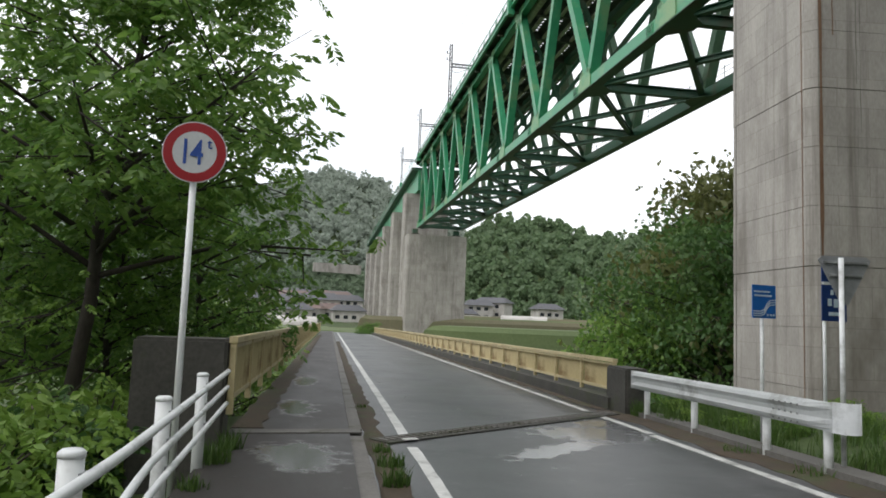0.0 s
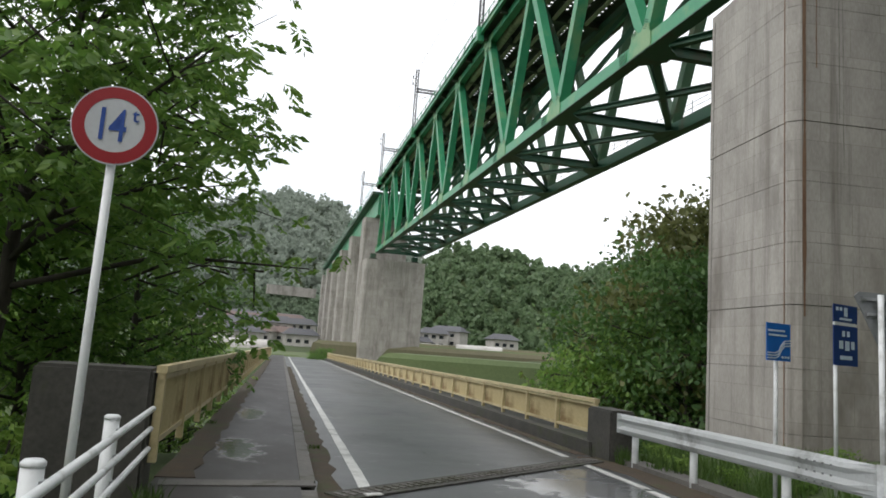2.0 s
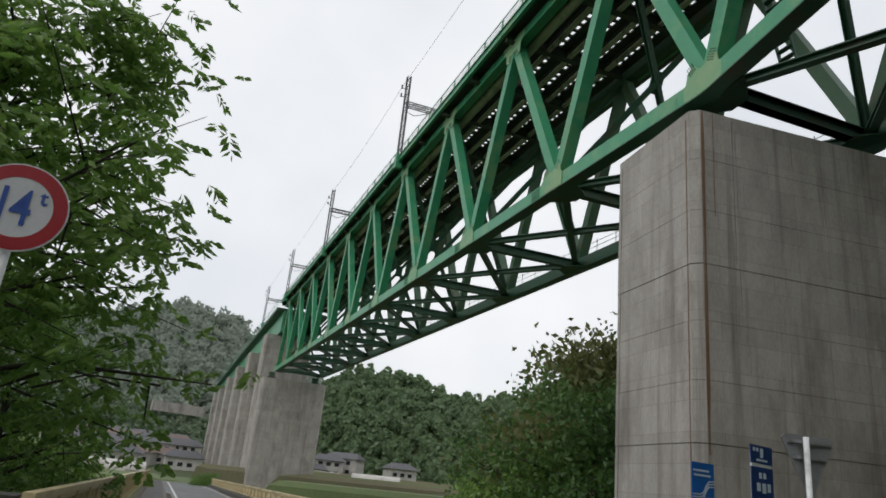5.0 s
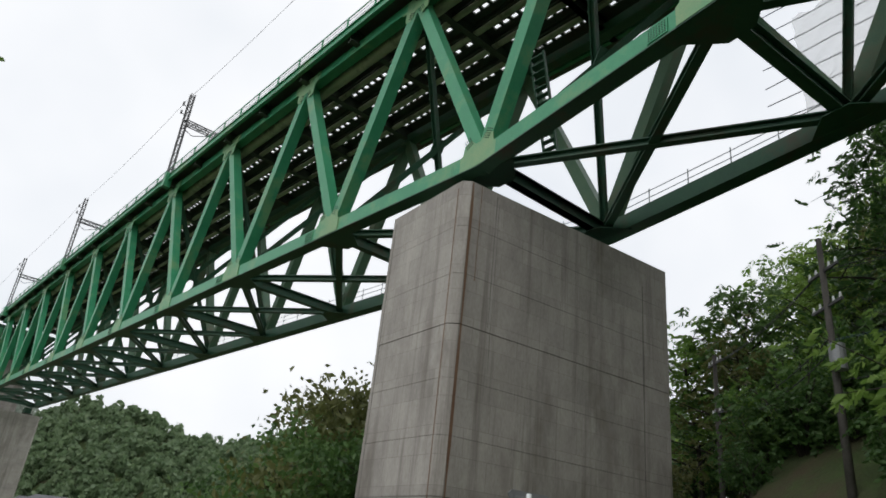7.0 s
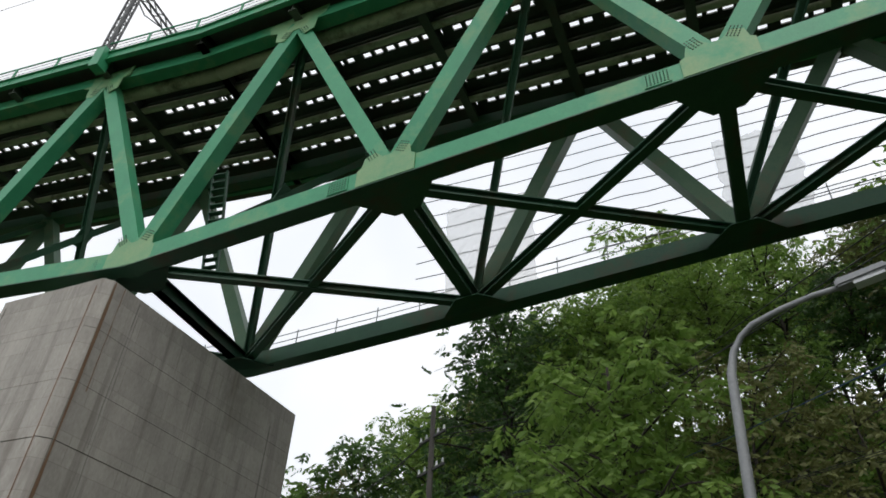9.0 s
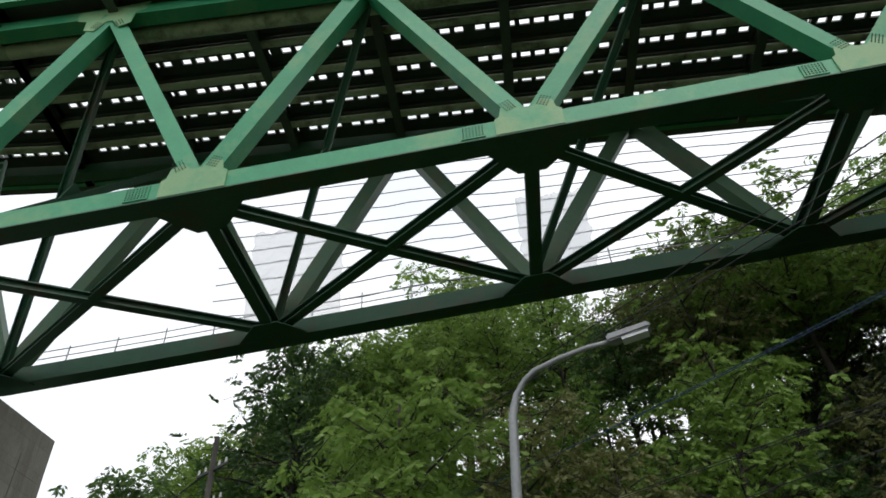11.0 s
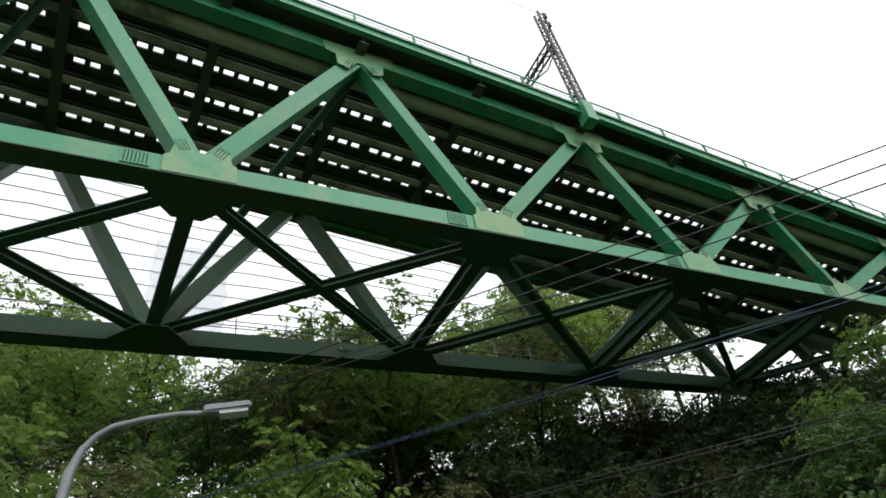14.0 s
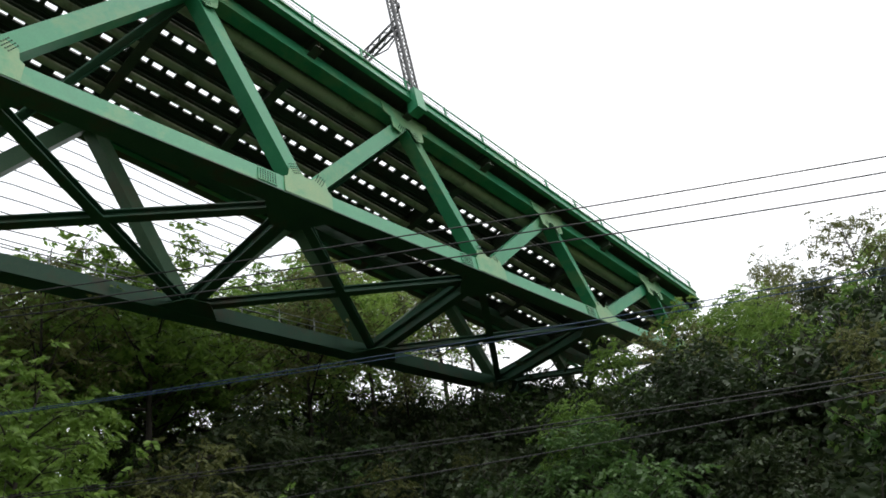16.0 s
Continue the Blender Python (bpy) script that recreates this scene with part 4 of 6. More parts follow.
def build_fence(x, y0, y1, lift, label, slab):
    fence = empty("bridge_fence", label, "fence", "bridge fences", at=(x, y0, road_z(y0)))
    pm = panel_mesh(0.0, 0.24) if slab else panel_mesh(0.05, 0.36)
    post = box_mesh("post", 0.09, 0.07, 0.98)
    n = int((y1 - y0) / 2.0)
    for i in range(n + 1):
        y = y0 + 2.0 * i
        at = (x + road_x(y) - road_x(y0), y, road_z(y) + lift)
        link("post", post, YELLOW, fence).location = at
        if i < n:
            ob = link("panel", pm, YELLOW, fence, "corrugated cream-yellow panel" if i == 0 else "")
            ob.location = at
            ob.rotation_euler = (radians(-0.66), 0, radians(-0.98))
    for z, w, h in ((0.96, 0.11, 0.08), (0.88, 0.05, 0.05), (0.22 if slab else 0.34, 0.05, 0.06)):
        bm = bmesh.new()
        a = Vector((x, y0 - 0.05, road_z(y0) + lift + z))
        ye = y0 + 2.0 * n
        b = Vector((x + road_x(ye) - road_x(y0), ye, road_z(ye) + lift + z))
        beam(bm, a, b, w, h)
        part("rail", bm, YELLOW, fence)
    return fence


build_fence(-16.74, -10.35, 74.0, 0.4, "faded cream-yellow steel fence with corrugated panels on the footway", True)
build_fence(-9.2, -5.2, 80.0, 0.06, "faded cream-yellow steel fence on the dark bridge kerb", False)


def build_end_block(name, x0, x1, y0, y1, z0, z1, label):
    bm = bmesh.new()
    prism(bm, [(x0, y0), (x1, y0), (x1, y1), (x0, y1)], z0, z1)
    bevelled(bm, 0.035, 2)
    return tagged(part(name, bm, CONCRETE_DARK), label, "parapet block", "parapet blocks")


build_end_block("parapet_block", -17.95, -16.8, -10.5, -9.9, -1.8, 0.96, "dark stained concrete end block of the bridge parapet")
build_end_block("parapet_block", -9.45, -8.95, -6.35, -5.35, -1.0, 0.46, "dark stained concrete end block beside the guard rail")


# ---- pipe railing beside the footway ----
def build_pipe_rail():
    rail = empty("pipe_railing", "white pipe railing with round posts along the footway", "railing", at=(-16.7, -12.3, -0.3))
    line = lambda y: -16.72 - 0.02 * (y + 12.3) - 0.1 * smooth01(-15.6, -18.5, y)
    for y in (-12.3, -14.35, -16.4, -18.4, -20.4):
        x = line(y) - 0.09
        bm = bmesh.new()
        tube(bm, [(x, y, -0.7), (x, y, 0.66)], 0.0570, 20)
        pst = part("post", bm, WHITE, rail, "", True)
        bm = bmesh.new()
        tube(bm, [(x, y, 0.655), (x, y, 0.675), (x, y, 0.69)], [0.061, 0.061, 0.045], 20)
        part("cap", bm, WHITE, pst, "", True)
        for z in (0.57, 0.37, 0.17):
            bm = bmesh.new()
            beam(bm, (x + 0.03, y, z), (x + 0.1, y, z), 0.07, 0.035)
            beam(bm, (x + 0.07, y - 0.09, z - 0.012), (x + 0.07, y + 0.09, z - 0.012), 0.012, 0.05)
            part("bracket", bm, GALV, pst)
    for z, r in ((0.57, 0.03), (0.37, 0.026), (0.17, 0.026)):
        bm = bmesh.new()
        ys = [-10.6 - 0.35 * i for i in range(30)]
        drop = 0 if z > 0.5 else (0.2 if z > 0.3 else 0.45)
        tube(bm, [(line(y), y, z - drop * smooth01(-15.0, -17.2, y)) for y in ys], r, 12)
        part("pipe", bm, WHITE, rail, "", True)
    return rail


build_pipe_rail()


# ---- weight limit sign ----
def disc(bm, center, r, x_axis, y_axis, n=64, inner=0.0, t=0.003):
    nrm = x_axis.cross(y_axis).normalized() * t
    ring = lambda rad, off: [bm.verts.new(center + x_axis * rad * math.cos(2 * math.pi * k / n) + y_axis * rad * math.sin(2 * math.pi * k / n) + off) for k in range(n)]
    if inner:
        o, i = ring(r, nrm), ring(inner, nrm)
        for k in range(n):
            bm.faces.new((o[k], o[(k + 1) % n], i[(k + 1) % n], i[k]))
    else:
        f, b = ring(r, nrm), ring(r, nrm * 0)
        bm.faces.new(f)
        bm.faces.new(b[::-1])
        for k in range(n):
            bm.faces.new((b[k], b[(k + 1) % n], f[(k + 1) % n], f[k]))


def writing(text, size, frame_m, mat, parent, name="lettering", bold=0.0):
    cu = bpy.data.curves.new(name, "FONT")
    cu.body = text
    cu.size = size
    cu.align_x, cu.align_y = "CENTER", "CENTER"
    cu.extrude = 0.001
    cu.offset = bold
    tmp = bpy.data.objects.new(name, cu)
    scene.collection.objects.link(tmp)
    dg = bpy.context.evaluated_depsgraph_get()
    me = bpy.data.meshes.new_from_object(tmp.evaluated_get(dg))
    bpy.data.objects.remove(tmp)
    me.transform(frame_m)
    return link(name, me, mat, parent)


def build_weight_sign():
    c = Vector((-16.945, -12.9, 2.845))
    sign = empty("weight_limit_sign", "round white weight limit sign with red rim on pole", "road sign", "road signs", at=(c.x, c.y, -0.6))
    facing = Vector((0.05, -1.0, 0.0)).normalized()
    ya = Vector((0, 0, 1))
    xa = ya.cross(facing).normalized()
    bm = bmesh.new()
    disc(bm, c, 0.3, xa, ya, t=0.012)
    face = part("plate", bm, SIGN_WHITE, sign)
    bm = bmesh.new()
    disc(bm, c + facing * 0.013, 0.29, xa, ya, inner=0.205, t=0.001)
    part("red_rim", bm, RED, face, "broad red rim")
    m = Matrix(((xa.x, ya.x, facing.x, c.x), (xa.y, ya.y, facing.y, c.y), (xa.z, ya.z, facing.z, c.z), (0, 0, 0, 1)))
    for digit, off in (("1", -0.088), ("4", 0.022)):
        writing(digit, 0.35, m @ Matrix.Translation((off, -0.012, 0.018)) @ Matrix.Diagonal((0.72, 1, 1, 1)), LETTER, face, "numeral", 0.003)
    writing("t", 0.15, m @ Matrix.Translation((0.135, 0.09, 0.018)), LETTER, face, "unit", 0.001)
    bm = bmesh.new()
    tube(bm, [c - facing * 0.045 + Vector((0, 0, -3.6)), c - facing * 0.045 + Vector((0, 0, 0.2))], 0.032, 16)
    part("pole", bm, WHITE, sign, "", True)
    bm = bmesh.new()
    for dz in (-0.14, 0.14):
        beam(bm, c - facing * 0.02 - xa * 0.2 + ya * dz, c - facing * 0.02 + xa * 0.2 + ya * dz, 0.03, 0.04)
    part("clamp", bm, GALV, sign)
    return sign


build_weight_sign()


# ---- guard rail and signs on the other side of the road ----
def build_guard_rail():
    rail = empty("guard_rail", "white corrugated steel guard rail on round posts", "guard rail", at=(-9.4, -9.5, -0.4))
    prof = [(0.0, -0.175), (0.05, -0.14), (0.075, -0.09), (0.03, -0.03), (0.03, 0.03), (0.075, 0.09), (0.05, 0.14), (0.0, 0.175)]
    bm = bmesh.new()
    ys = [-6.5, -6.8, -9.0, -11.9, -12.25]
    rings = []
    for i, y in enumerate(ys):
        flat = 0.0 if i in (0, 4) else 1.0
        z = road_z(y) + 0.72
        rings.append([bm.verts.new((-9.42 + road_x(y) - 0.075 + 0.075 - d * flat - 0.02, y, z + h)) for d, h in prof])
    for r, q in zip(rings, rings[1:]):
        for k in range(len(prof) - 1):
            bm.faces.new((r[k], r[k + 1], q[k + 1], q[k]))
    bmesh.ops.solidify(bm, geom=list(bm.faces), thickness=0.006)
    part("beam", bm, WHITE, rail)
    bm = bmesh.new()
    pts = []
    for k in range(13):
        a = math.pi * k / 12
        pts.append((-9.42 + road_x(-12.3) + 0.14 - 0.16 * math.cos(a), -12.25 - 0.22 * math.sin(a)))
    lo = [bm.verts.new((x, y, road_z(-12.3) + 0.72 - 0.185)) for x, y in pts]
    hi = [bm.verts.new((x, y, road_z(-12.3) + 0.72 + 0.185)) for x, y in pts]
    for k in range(12):
        bm.faces.new((lo[k], lo[k + 1], hi[k + 1], hi[k]))
    bmesh.ops.solidify(bm, geom=list(bm.faces), thickness=0.006)
    part("rounded_end", bm, WHITE, rail, "rounded white end piece with peeling marks", True)
    for y in (-6.95, -8.75, -10.75, -12.0):
        bm = bmesh.new()
        x = -9.3 + road_x(y)
        tube(bm, [(x, y, road_z(y) - 0.3), (x, y, road_z(y) + 0.78)], 0.057, 16)
        part("post", bm, WHITE, rail, "", True)
    bm = bmesh.new()
    for i in range(5):
        for j in range(3):
            p = Vector((-9.53 + road_x(-11.5), -11.25 - 0.12 * i, road_z(-11) + 0.6 + 0.11 * j))
            beam(bm, p, p - Vector((0.012, 0, 0)), 0.022, 0.022)
    tagged(part("bolts", bm, GALV, rail), kind="stuff")
    return rail


build_guard_rail()


def build_board_sign(x, y, ztop, boards, pole_r, base_z, label, turn, poles=(0.0,)):
    sign = empty("information_sign", label, "road sign", "road signs", at=(x, y, base_z))
    xa = Vector((math.cos(turn), math.sin(turn), 0))
    fc = Vector((math.sin(turn), -math.cos(turn), 0))
    for px in poles:
        bm = bmesh.new()
        q = Vector((x, y, 0)) + xa * px - fc * 0.04
        tube(bm, [(q.x, q.y, base_z), (q.x, q.y, ztop)], pole_r, 12)
        part("pole", bm, WHITE, sign, "", True)
    for zc, w, h, mat, marks in boards:
        c = Vector((x, y, zc))
        bm = bmesh.new()
        plate(bm, [c + xa * (w / 2 * i) + Vector((0, 0, h / 2 * j)) for i, j in ((-1, -1), (1, -1), (1, 1), (-1, 1))], fc, 0.015)
        b = part("board", bm, mat, sign)
        for mx, mz, mw, mh in marks:
            bm = bmesh.new()
            cc = c + xa * (mx * w) + Vector((0, 0, mz * h)) + fc * 0.01
            plate(bm, [cc + xa * (mw * w / 2 * i) + Vector((0, 0, mh * h / 2 * j)) for i, j in ((-1, -1), (1, -1), (1, 1), (-1, 1))], fc, 0.004)
            part("print_bar", bm, PALE, b)
    return sign


blue = build_board_sign(-8.9, -10.05, 2.04, [(1.79, 0.5, 0.51, SIGN_BLUE, [(-0.1, 0.3, 0.7, 0.05), (-0.05, 0.18, 0.75, 0.05), (0.28, -0.4, 0.08, 0.06), (0.15, -0.4, 0.08, 0.06), (0.4, -0.4, 0.08, 0.06)])], 0.028, -0.6, "bright blue square sign with a pale river line", radians(15))
bm = bmesh.new()
_xa, _fc = Vector((math.cos(radians(15)), math.sin(radians(15)), 0)), Vector((math.sin(radians(15)), -math.cos(radians(15)), 0))
_c0 = Vector((-8.9, -10.05, 1.79)) + _fc * 0.012
for off in (0.0, 0.035, 0.07):
    pts = [_c0 + _xa * u + Vector((0, 0, v - off + 0.02)) for u, v in ((-0.24, -0.17), (-0.08, -0.17), (0.0, -0.14), (0.05, -0.06), (0.12, 0.0), (0.24, 0.01))]
    for a, b in zip(pts, pts[1:]):
        beam(bm, a, b, 0.006, 0.016, (0, 0, 1))
part("river_line", bm, PALE, blue, "pale wavy river line")
build_board_sign(-6.9, -9.1, 2.35, [(2.36, 0.68, 0.28, NAVY, [(-0.35, 0.25, 0.1, 0.2), (-0.2, 0.25, 0.1, 0.2), (0.0, 0.1, 0.14, 0.5), (0.0, -0.3, 0.5, 0.12)]), (1.86, 0.68, 0.62, NAVY, [(-0.1, 0.3, 0.12, 0.14), (0.1, 0.3, 0.12, 0.14), (-0.2, 0.02, 0.16, 0.2), (0.05, 0.0, 0.18, 0.24), (0.28, 0.02, 0.14, 0.2), (0.0, -0.3, 0.5, 0.1)]), (2.2, 0.62, 0.05, SIGN_WHITE, [])], 0.03, -0.6, "dark blue route sign with two panels on white poles", radians(18), (-0.22,))


def build_back_sign():
    """A triangular sign seen from behind."""
    x, y = -9.07, -11.9
    sign = empty("triangle_sign", "grey back of a triangular sign on a white pole", "road sign", "road signs", at=(x, y, -0.5))
    bm = bmesh.new()
    tube(bm, [(x, y, -0.6), (x, y, 2.32)], 0.032, 14)
    part("pole", bm, WHITE, sign, "", True)
    bm = bmesh.new()
    c = Vector((x + 0.12, y + 0.09, 2.3))
    xa = Vector((0.98, -0.1, 0)).normalized()
    tri = [(-0.36, 0.0), (-0.30, 0.05), (0.30, 0.05), (0.36, 0.0), (0.05, -0.58), (-0.05, -0.58)]
    plate(bm, [c + xa * u + Vector((0, 0, v)) for u, v in tri], xa.cross(Vector((0, 0, 1))), 0.012)
    part("plate", bm, LAMP_GREY, sign)
    for dz in (-0.03, -0.2):
        bm = bmesh.new()
        w = 0.3 if dz > -0.1 else 0.22
        beam(bm, c - xa * w + Vector((0, -0.03, dz)), c + xa * w + Vector((0, -0.03, dz)), 0.03, 0.035)
        part("brace", bm, GALV, sign)
    return sign


build_back_sign()


def build_low_rail():
    r = empty("low_white_rail", "low white pipe rail on the grass bank", "railing", at=(-8.0, -12.0, -0.4))
    for x, y in ((-8.25, -12.1), (-7.2, -12.9), (-6.2, -13.7)):
        bm = bmesh.new()
        tube(bm, [(x, y, -0.6), (x, y, 0.32)], 0.04, 12)
        part("post", bm, WHITE, r, "", True)
    for z in (0.26, 0.06):
        bm = bmesh.new()
        tube(bm, [(-8.25, -12.1, z), (-7.2, -12.9, z), (-6.2, -13.7, z)], 0.025, 10)
        part("pipe", bm, WHITE, r, "", True)
    return r


build_low_rail()


# ---- street lamp, poles, cables ----
def build_street_lamp():
    bx, by = -4.88, -18.85
    z0 = terrain(bx, by) - 0.2
    lamp = empty("street_lamp", "grey steel street lamp with a curved arm", "street lamp", at=(bx, by, z0))
    head = Vector((-5.68, -20.93, 7.8))
    pts = [(bx, by, z0), (-4.9, -18.98, 5.0), (-4.92, -19.1, 6.9), (-4.95, -19.2, 7.25), (-5.03, -19.36, 7.48), (-5.12, -19.55, 7.62), (-5.28, -20.0, 7.75), (-5.48, -20.47, 7.81), tuple(head)]
    bm = bmesh.new()
    tube(bm, pts, [0.1, 0.085, 0.075, 0.06, 0.052, 0.05, 0.048, 0.046, 0.045], 16)
    part("post", bm, LAMP_GREY, lamp, "", True)
    d = Vector((head.x - bx, head.y - by, 0)).normalized()
    up = Vector((0, 0, 1))
    bm = bmesh.new()
    beam(bm, head - d * 0.15 + up * 0.03, head + d * 0.6 + up * 0.1, 0.24, 0.15, up, 0.28, 0.13)
    bevelled(bm, 0.03, 2)
    h = part("lamp_head", bm, LAMP_GREY, lamp)
    bm = bmesh.new()
    beam(bm, head + d * 0.1 - up * 0.045, head + d * 0.55 + up * 0.0, 0.2, 0.05, up)
    part("lens", bm, SIGN_WHITE, h, "pale glass lens")
    return lamp


build_street_lamp()


def build_pole(x, y, top, arms, transformer, label):
    z0 = terrain(x, y) - 0.3
    pole = empty("utility_pole", label, "utility pole", "utility poles", at=(x, y, z0))
    bm = bmesh.new()
    tube(bm, [(x, y, z0), (x, y, top)], [0.14, 0.09], 14)
    part("post", bm, DARKPOLE, pole, "", True)
    for z, w in arms:
        bm = bmesh.new()
        beam(bm, (x - w * 0.5, y - w * 0.6, z), (x + w * 0.5, y + w * 0.6, z), 0.08, 0.09)
        a = part("crossarm", bm, DARKMETAL, pole)
        for t in (-0.9, -0.45, 0.45, 0.9):
            bm = bmesh.new()
            tube(bm, [(x + w * 0.5 * t, y + w * 0.6 * t, z + 0.04), (x + w * 0.5 * t, y + w * 0.6 * t, z + 0.22)], [0.05, 0.03], 8)
            part("insulator", bm, WHITE, a)
    if transformer:
        bm = bmesh.new()
        tube(bm, [(x - 0.4, y - 0.25, transformer), (x - 0.4, y - 0.25, transformer + 0.8)], 0.24, 16)
        part("transformer", bm, LAMP_GREY, pole, "grey round transformer can")
    return pole


build_pole(14.4, -2.2, 11.7, [(11.3, 0.9), (9.0, 0.7)], 0, "concrete utility pole at the foot of the wooded slope")
build_pole(6.9, -10.0, 12.6, [(11.4, 1.1), (10.2, 1.1)], 8.0, "concrete utility pole with a transformer before the trees")
build_pole(-28.1, -36.1, 8.5, [(7.0, 1.0)], 0, "concrete utility pole beside the road")
build_pole(30.0, 6.0, 13.0, [(12.5, 0.8)], 0, "distant concrete utility pole on the slope")

for i, (z0, z1, d) in enumerate(((11.57, 6.9, 0.49), (11.22, 6.63, 0.52), (11.34, 6.21, 0.66), (8.96, 5.33, 0.67), (9.0, 5.11, 0.66), (7.68, 3.6, 0.69), (7.66, 3.52, 0.70), (6.5, 3.77, 0.6))):
    blue_one = i in (3, 4)
    line = [Vector((6.9, -10.0, z0 + 0.1))] + sag((5.85, -17.0, z0 + 0.15), (-28.4, -35.65, z1 + 0.45), d, 20)
    build_cable("overhead_cable", line, 0.013 if i < 3 else 0.008, CABLE_BLUE if blue_one else CABLE, "blue sheathed overhead cable" if blue_one else "black overhead cable between utility poles", "cable", "overhead cables")
for i, (a, b, d) in enumerate((((14.4, -2.2, 11.3), (6.9, -10, 11.5), 0.3), ((14.6, -2.0, 11.3), (7.3, -9.7, 11.5), 0.35), ((14.4, -2.2, 9.0), (6.9, -10, 9.2), 0.5), ((14.4, -2.2, 8.8), (6.9, -10, 8.8), 0.6), ((30, 6, 12.6), (14.4, -2.2, 11.4), 0.6))):
    build_cable("overhead_cable", sag(a, b, d, 12), 0.018, CABLE, "black overhead cable between utility poles", "cable", "overhead cables")


# ---- trees ----
def leaf_mesh(name, centers, sizes, seed, droop=0.35, aspect=0.55, along=None):
    """One small pointed leaf, folded along its rib, at each centre."""
    rng = np.random.default_rng(seed)
    n = len(centers)
    c = np.asarray(centers, float)
    ax = rng.normal(size=(n, 3))
    ax[:, 2] -= droop * 2
    if along is not None:
        ax = np.asarray(along, float) + ax * 0.12
    ax /= np.linalg.norm(ax, axis=1)[:, None]
    r = rng.normal(size=(n, 3))
    r[:, 2] *= 0.5
    side = np.cross(ax, r)
    side /= np.linalg.norm(side, axis=1)[:, None] + 1e-9
    nrm = np.cross(ax, side)
    sz = np.asarray(sizes)[:, None]
    v = np.empty((n, 4, 3))
    v[:, 0] = c - ax * sz * 0.5
    v[:, 1] = c + side * sz * aspect * 0.5 + nrm * sz * 0.1
    v[:, 2] = c + ax * sz * 0.5
    v[:, 3] = c - side * sz * aspect * 0.5 + nrm * sz * 0.1
    me = bpy.data.meshes.new(name)
    me.vertices.add(4 * n)
    me.vertices.foreach_set("co", v.reshape(-1))
    idx = np.arange(4 * n).reshape(n, 4)
    tri = np.stack([idx[:, [0, 1, 2]], idx[:, [0, 2, 3]]], 1).reshape(-1)
    me.loops.add(len(tri))
    me.loops.foreach_set("vertex_index", tri.astype(np.int32))
    me.polygons.add(2 * n)
    me.polygons.foreach_set("loop_start", np.arange(0, 6 * n, 3, dtype=np.int32))
    me.update(calc_edges=True)
    me.validate()
    return me


def grow(seed, height, radius, limbs, twigs, first=0.3, lean=(0, 0), flat=0.7, trunk_r=0.16):
    """Trunk, limbs and twigs: tubes for the wood, and the places of the leaf clusters."""
    rnd = random.Random(seed)
    bm = bmesh.new()
    tips = []
    trunk = [Vector((0, 0, -0.6))]
    for i in range(1, 7):
        t = i / 6
        trunk.append(Vector((lean[0] * t * t + rnd.uniform(-0.12, 0.12), lean[1] * t * t + rnd.uniform(-0.12, 0.12), height * 0.86 * t)))
    tube(bm, trunk, [trunk_r * (1 - 0.13 * i) for i in range(7)], 8)
    for k in range(limbs):
        t = first + (0.98 - first) * (k + rnd.random()) / limbs
        i = min(5, int(t * 6))
        p = trunk[i].lerp(trunk[i + 1], t * 6 - i)
        a = k * 2.4 + rnd.uniform(-0.4, 0.4)
        reach = radius * (1.0 - 0.55 * max(0, (t - 0.5) * 2)) * rnd.uniform(0.65, 1.05)
        d = Vector((math.cos(a), math.sin(a), rnd.uniform(0.15, 0.75) * flat + 0.25 * t))
        q1 = p + d * reach * 0.5
        q2 = q1 + Vector((d.x, d.y, d.z * 0.3 + rnd.uniform(-0.2, 0.25))) * reach * 0.5
        r0 = trunk_r * 0.34 * (1.1 - t)
        tube(bm, [p, q1, q2], [r0 + 0.02, r0 * 0.6 + 0.012, 0.012], 5)
        tips += [q2, q1.lerp(q2, 0.5)]
        for _ in range(twigs):
            s = p.lerp(q2, rnd.uniform(0.35, 0.95))
            e = s + Vector((rnd.uniform(-1, 1), rnd.uniform(-1, 1), rnd.uniform(-0.45, 0.7))) * reach * 0.42
            tube(bm, [s, e], [r0 * 0.3 + 0.008, 0.006], 4)
            tips += [e, s.lerp(e, 0.6)]
    tips.append(trunk[-1])
    return bm, tips


def leaves_at(tips, per, spread_r, size, seed):
    rng = np.random.default_rng(seed)
    cs = []
    for t in tips:
        k = int(per * rng.uniform(0.4, 1.4))
        off = rng.normal(size=(k, 3)) * spread_r * np.array([1, 1, 0.55])
        off[:, 2] -= 0.25 * np.hypot(off[:, 0], off[:, 1])
        cs.append(np.array(t) + off)
    cs = np.concatenate(cs)
    return cs, size * rng.uniform(0.6, 1.3, len(cs))


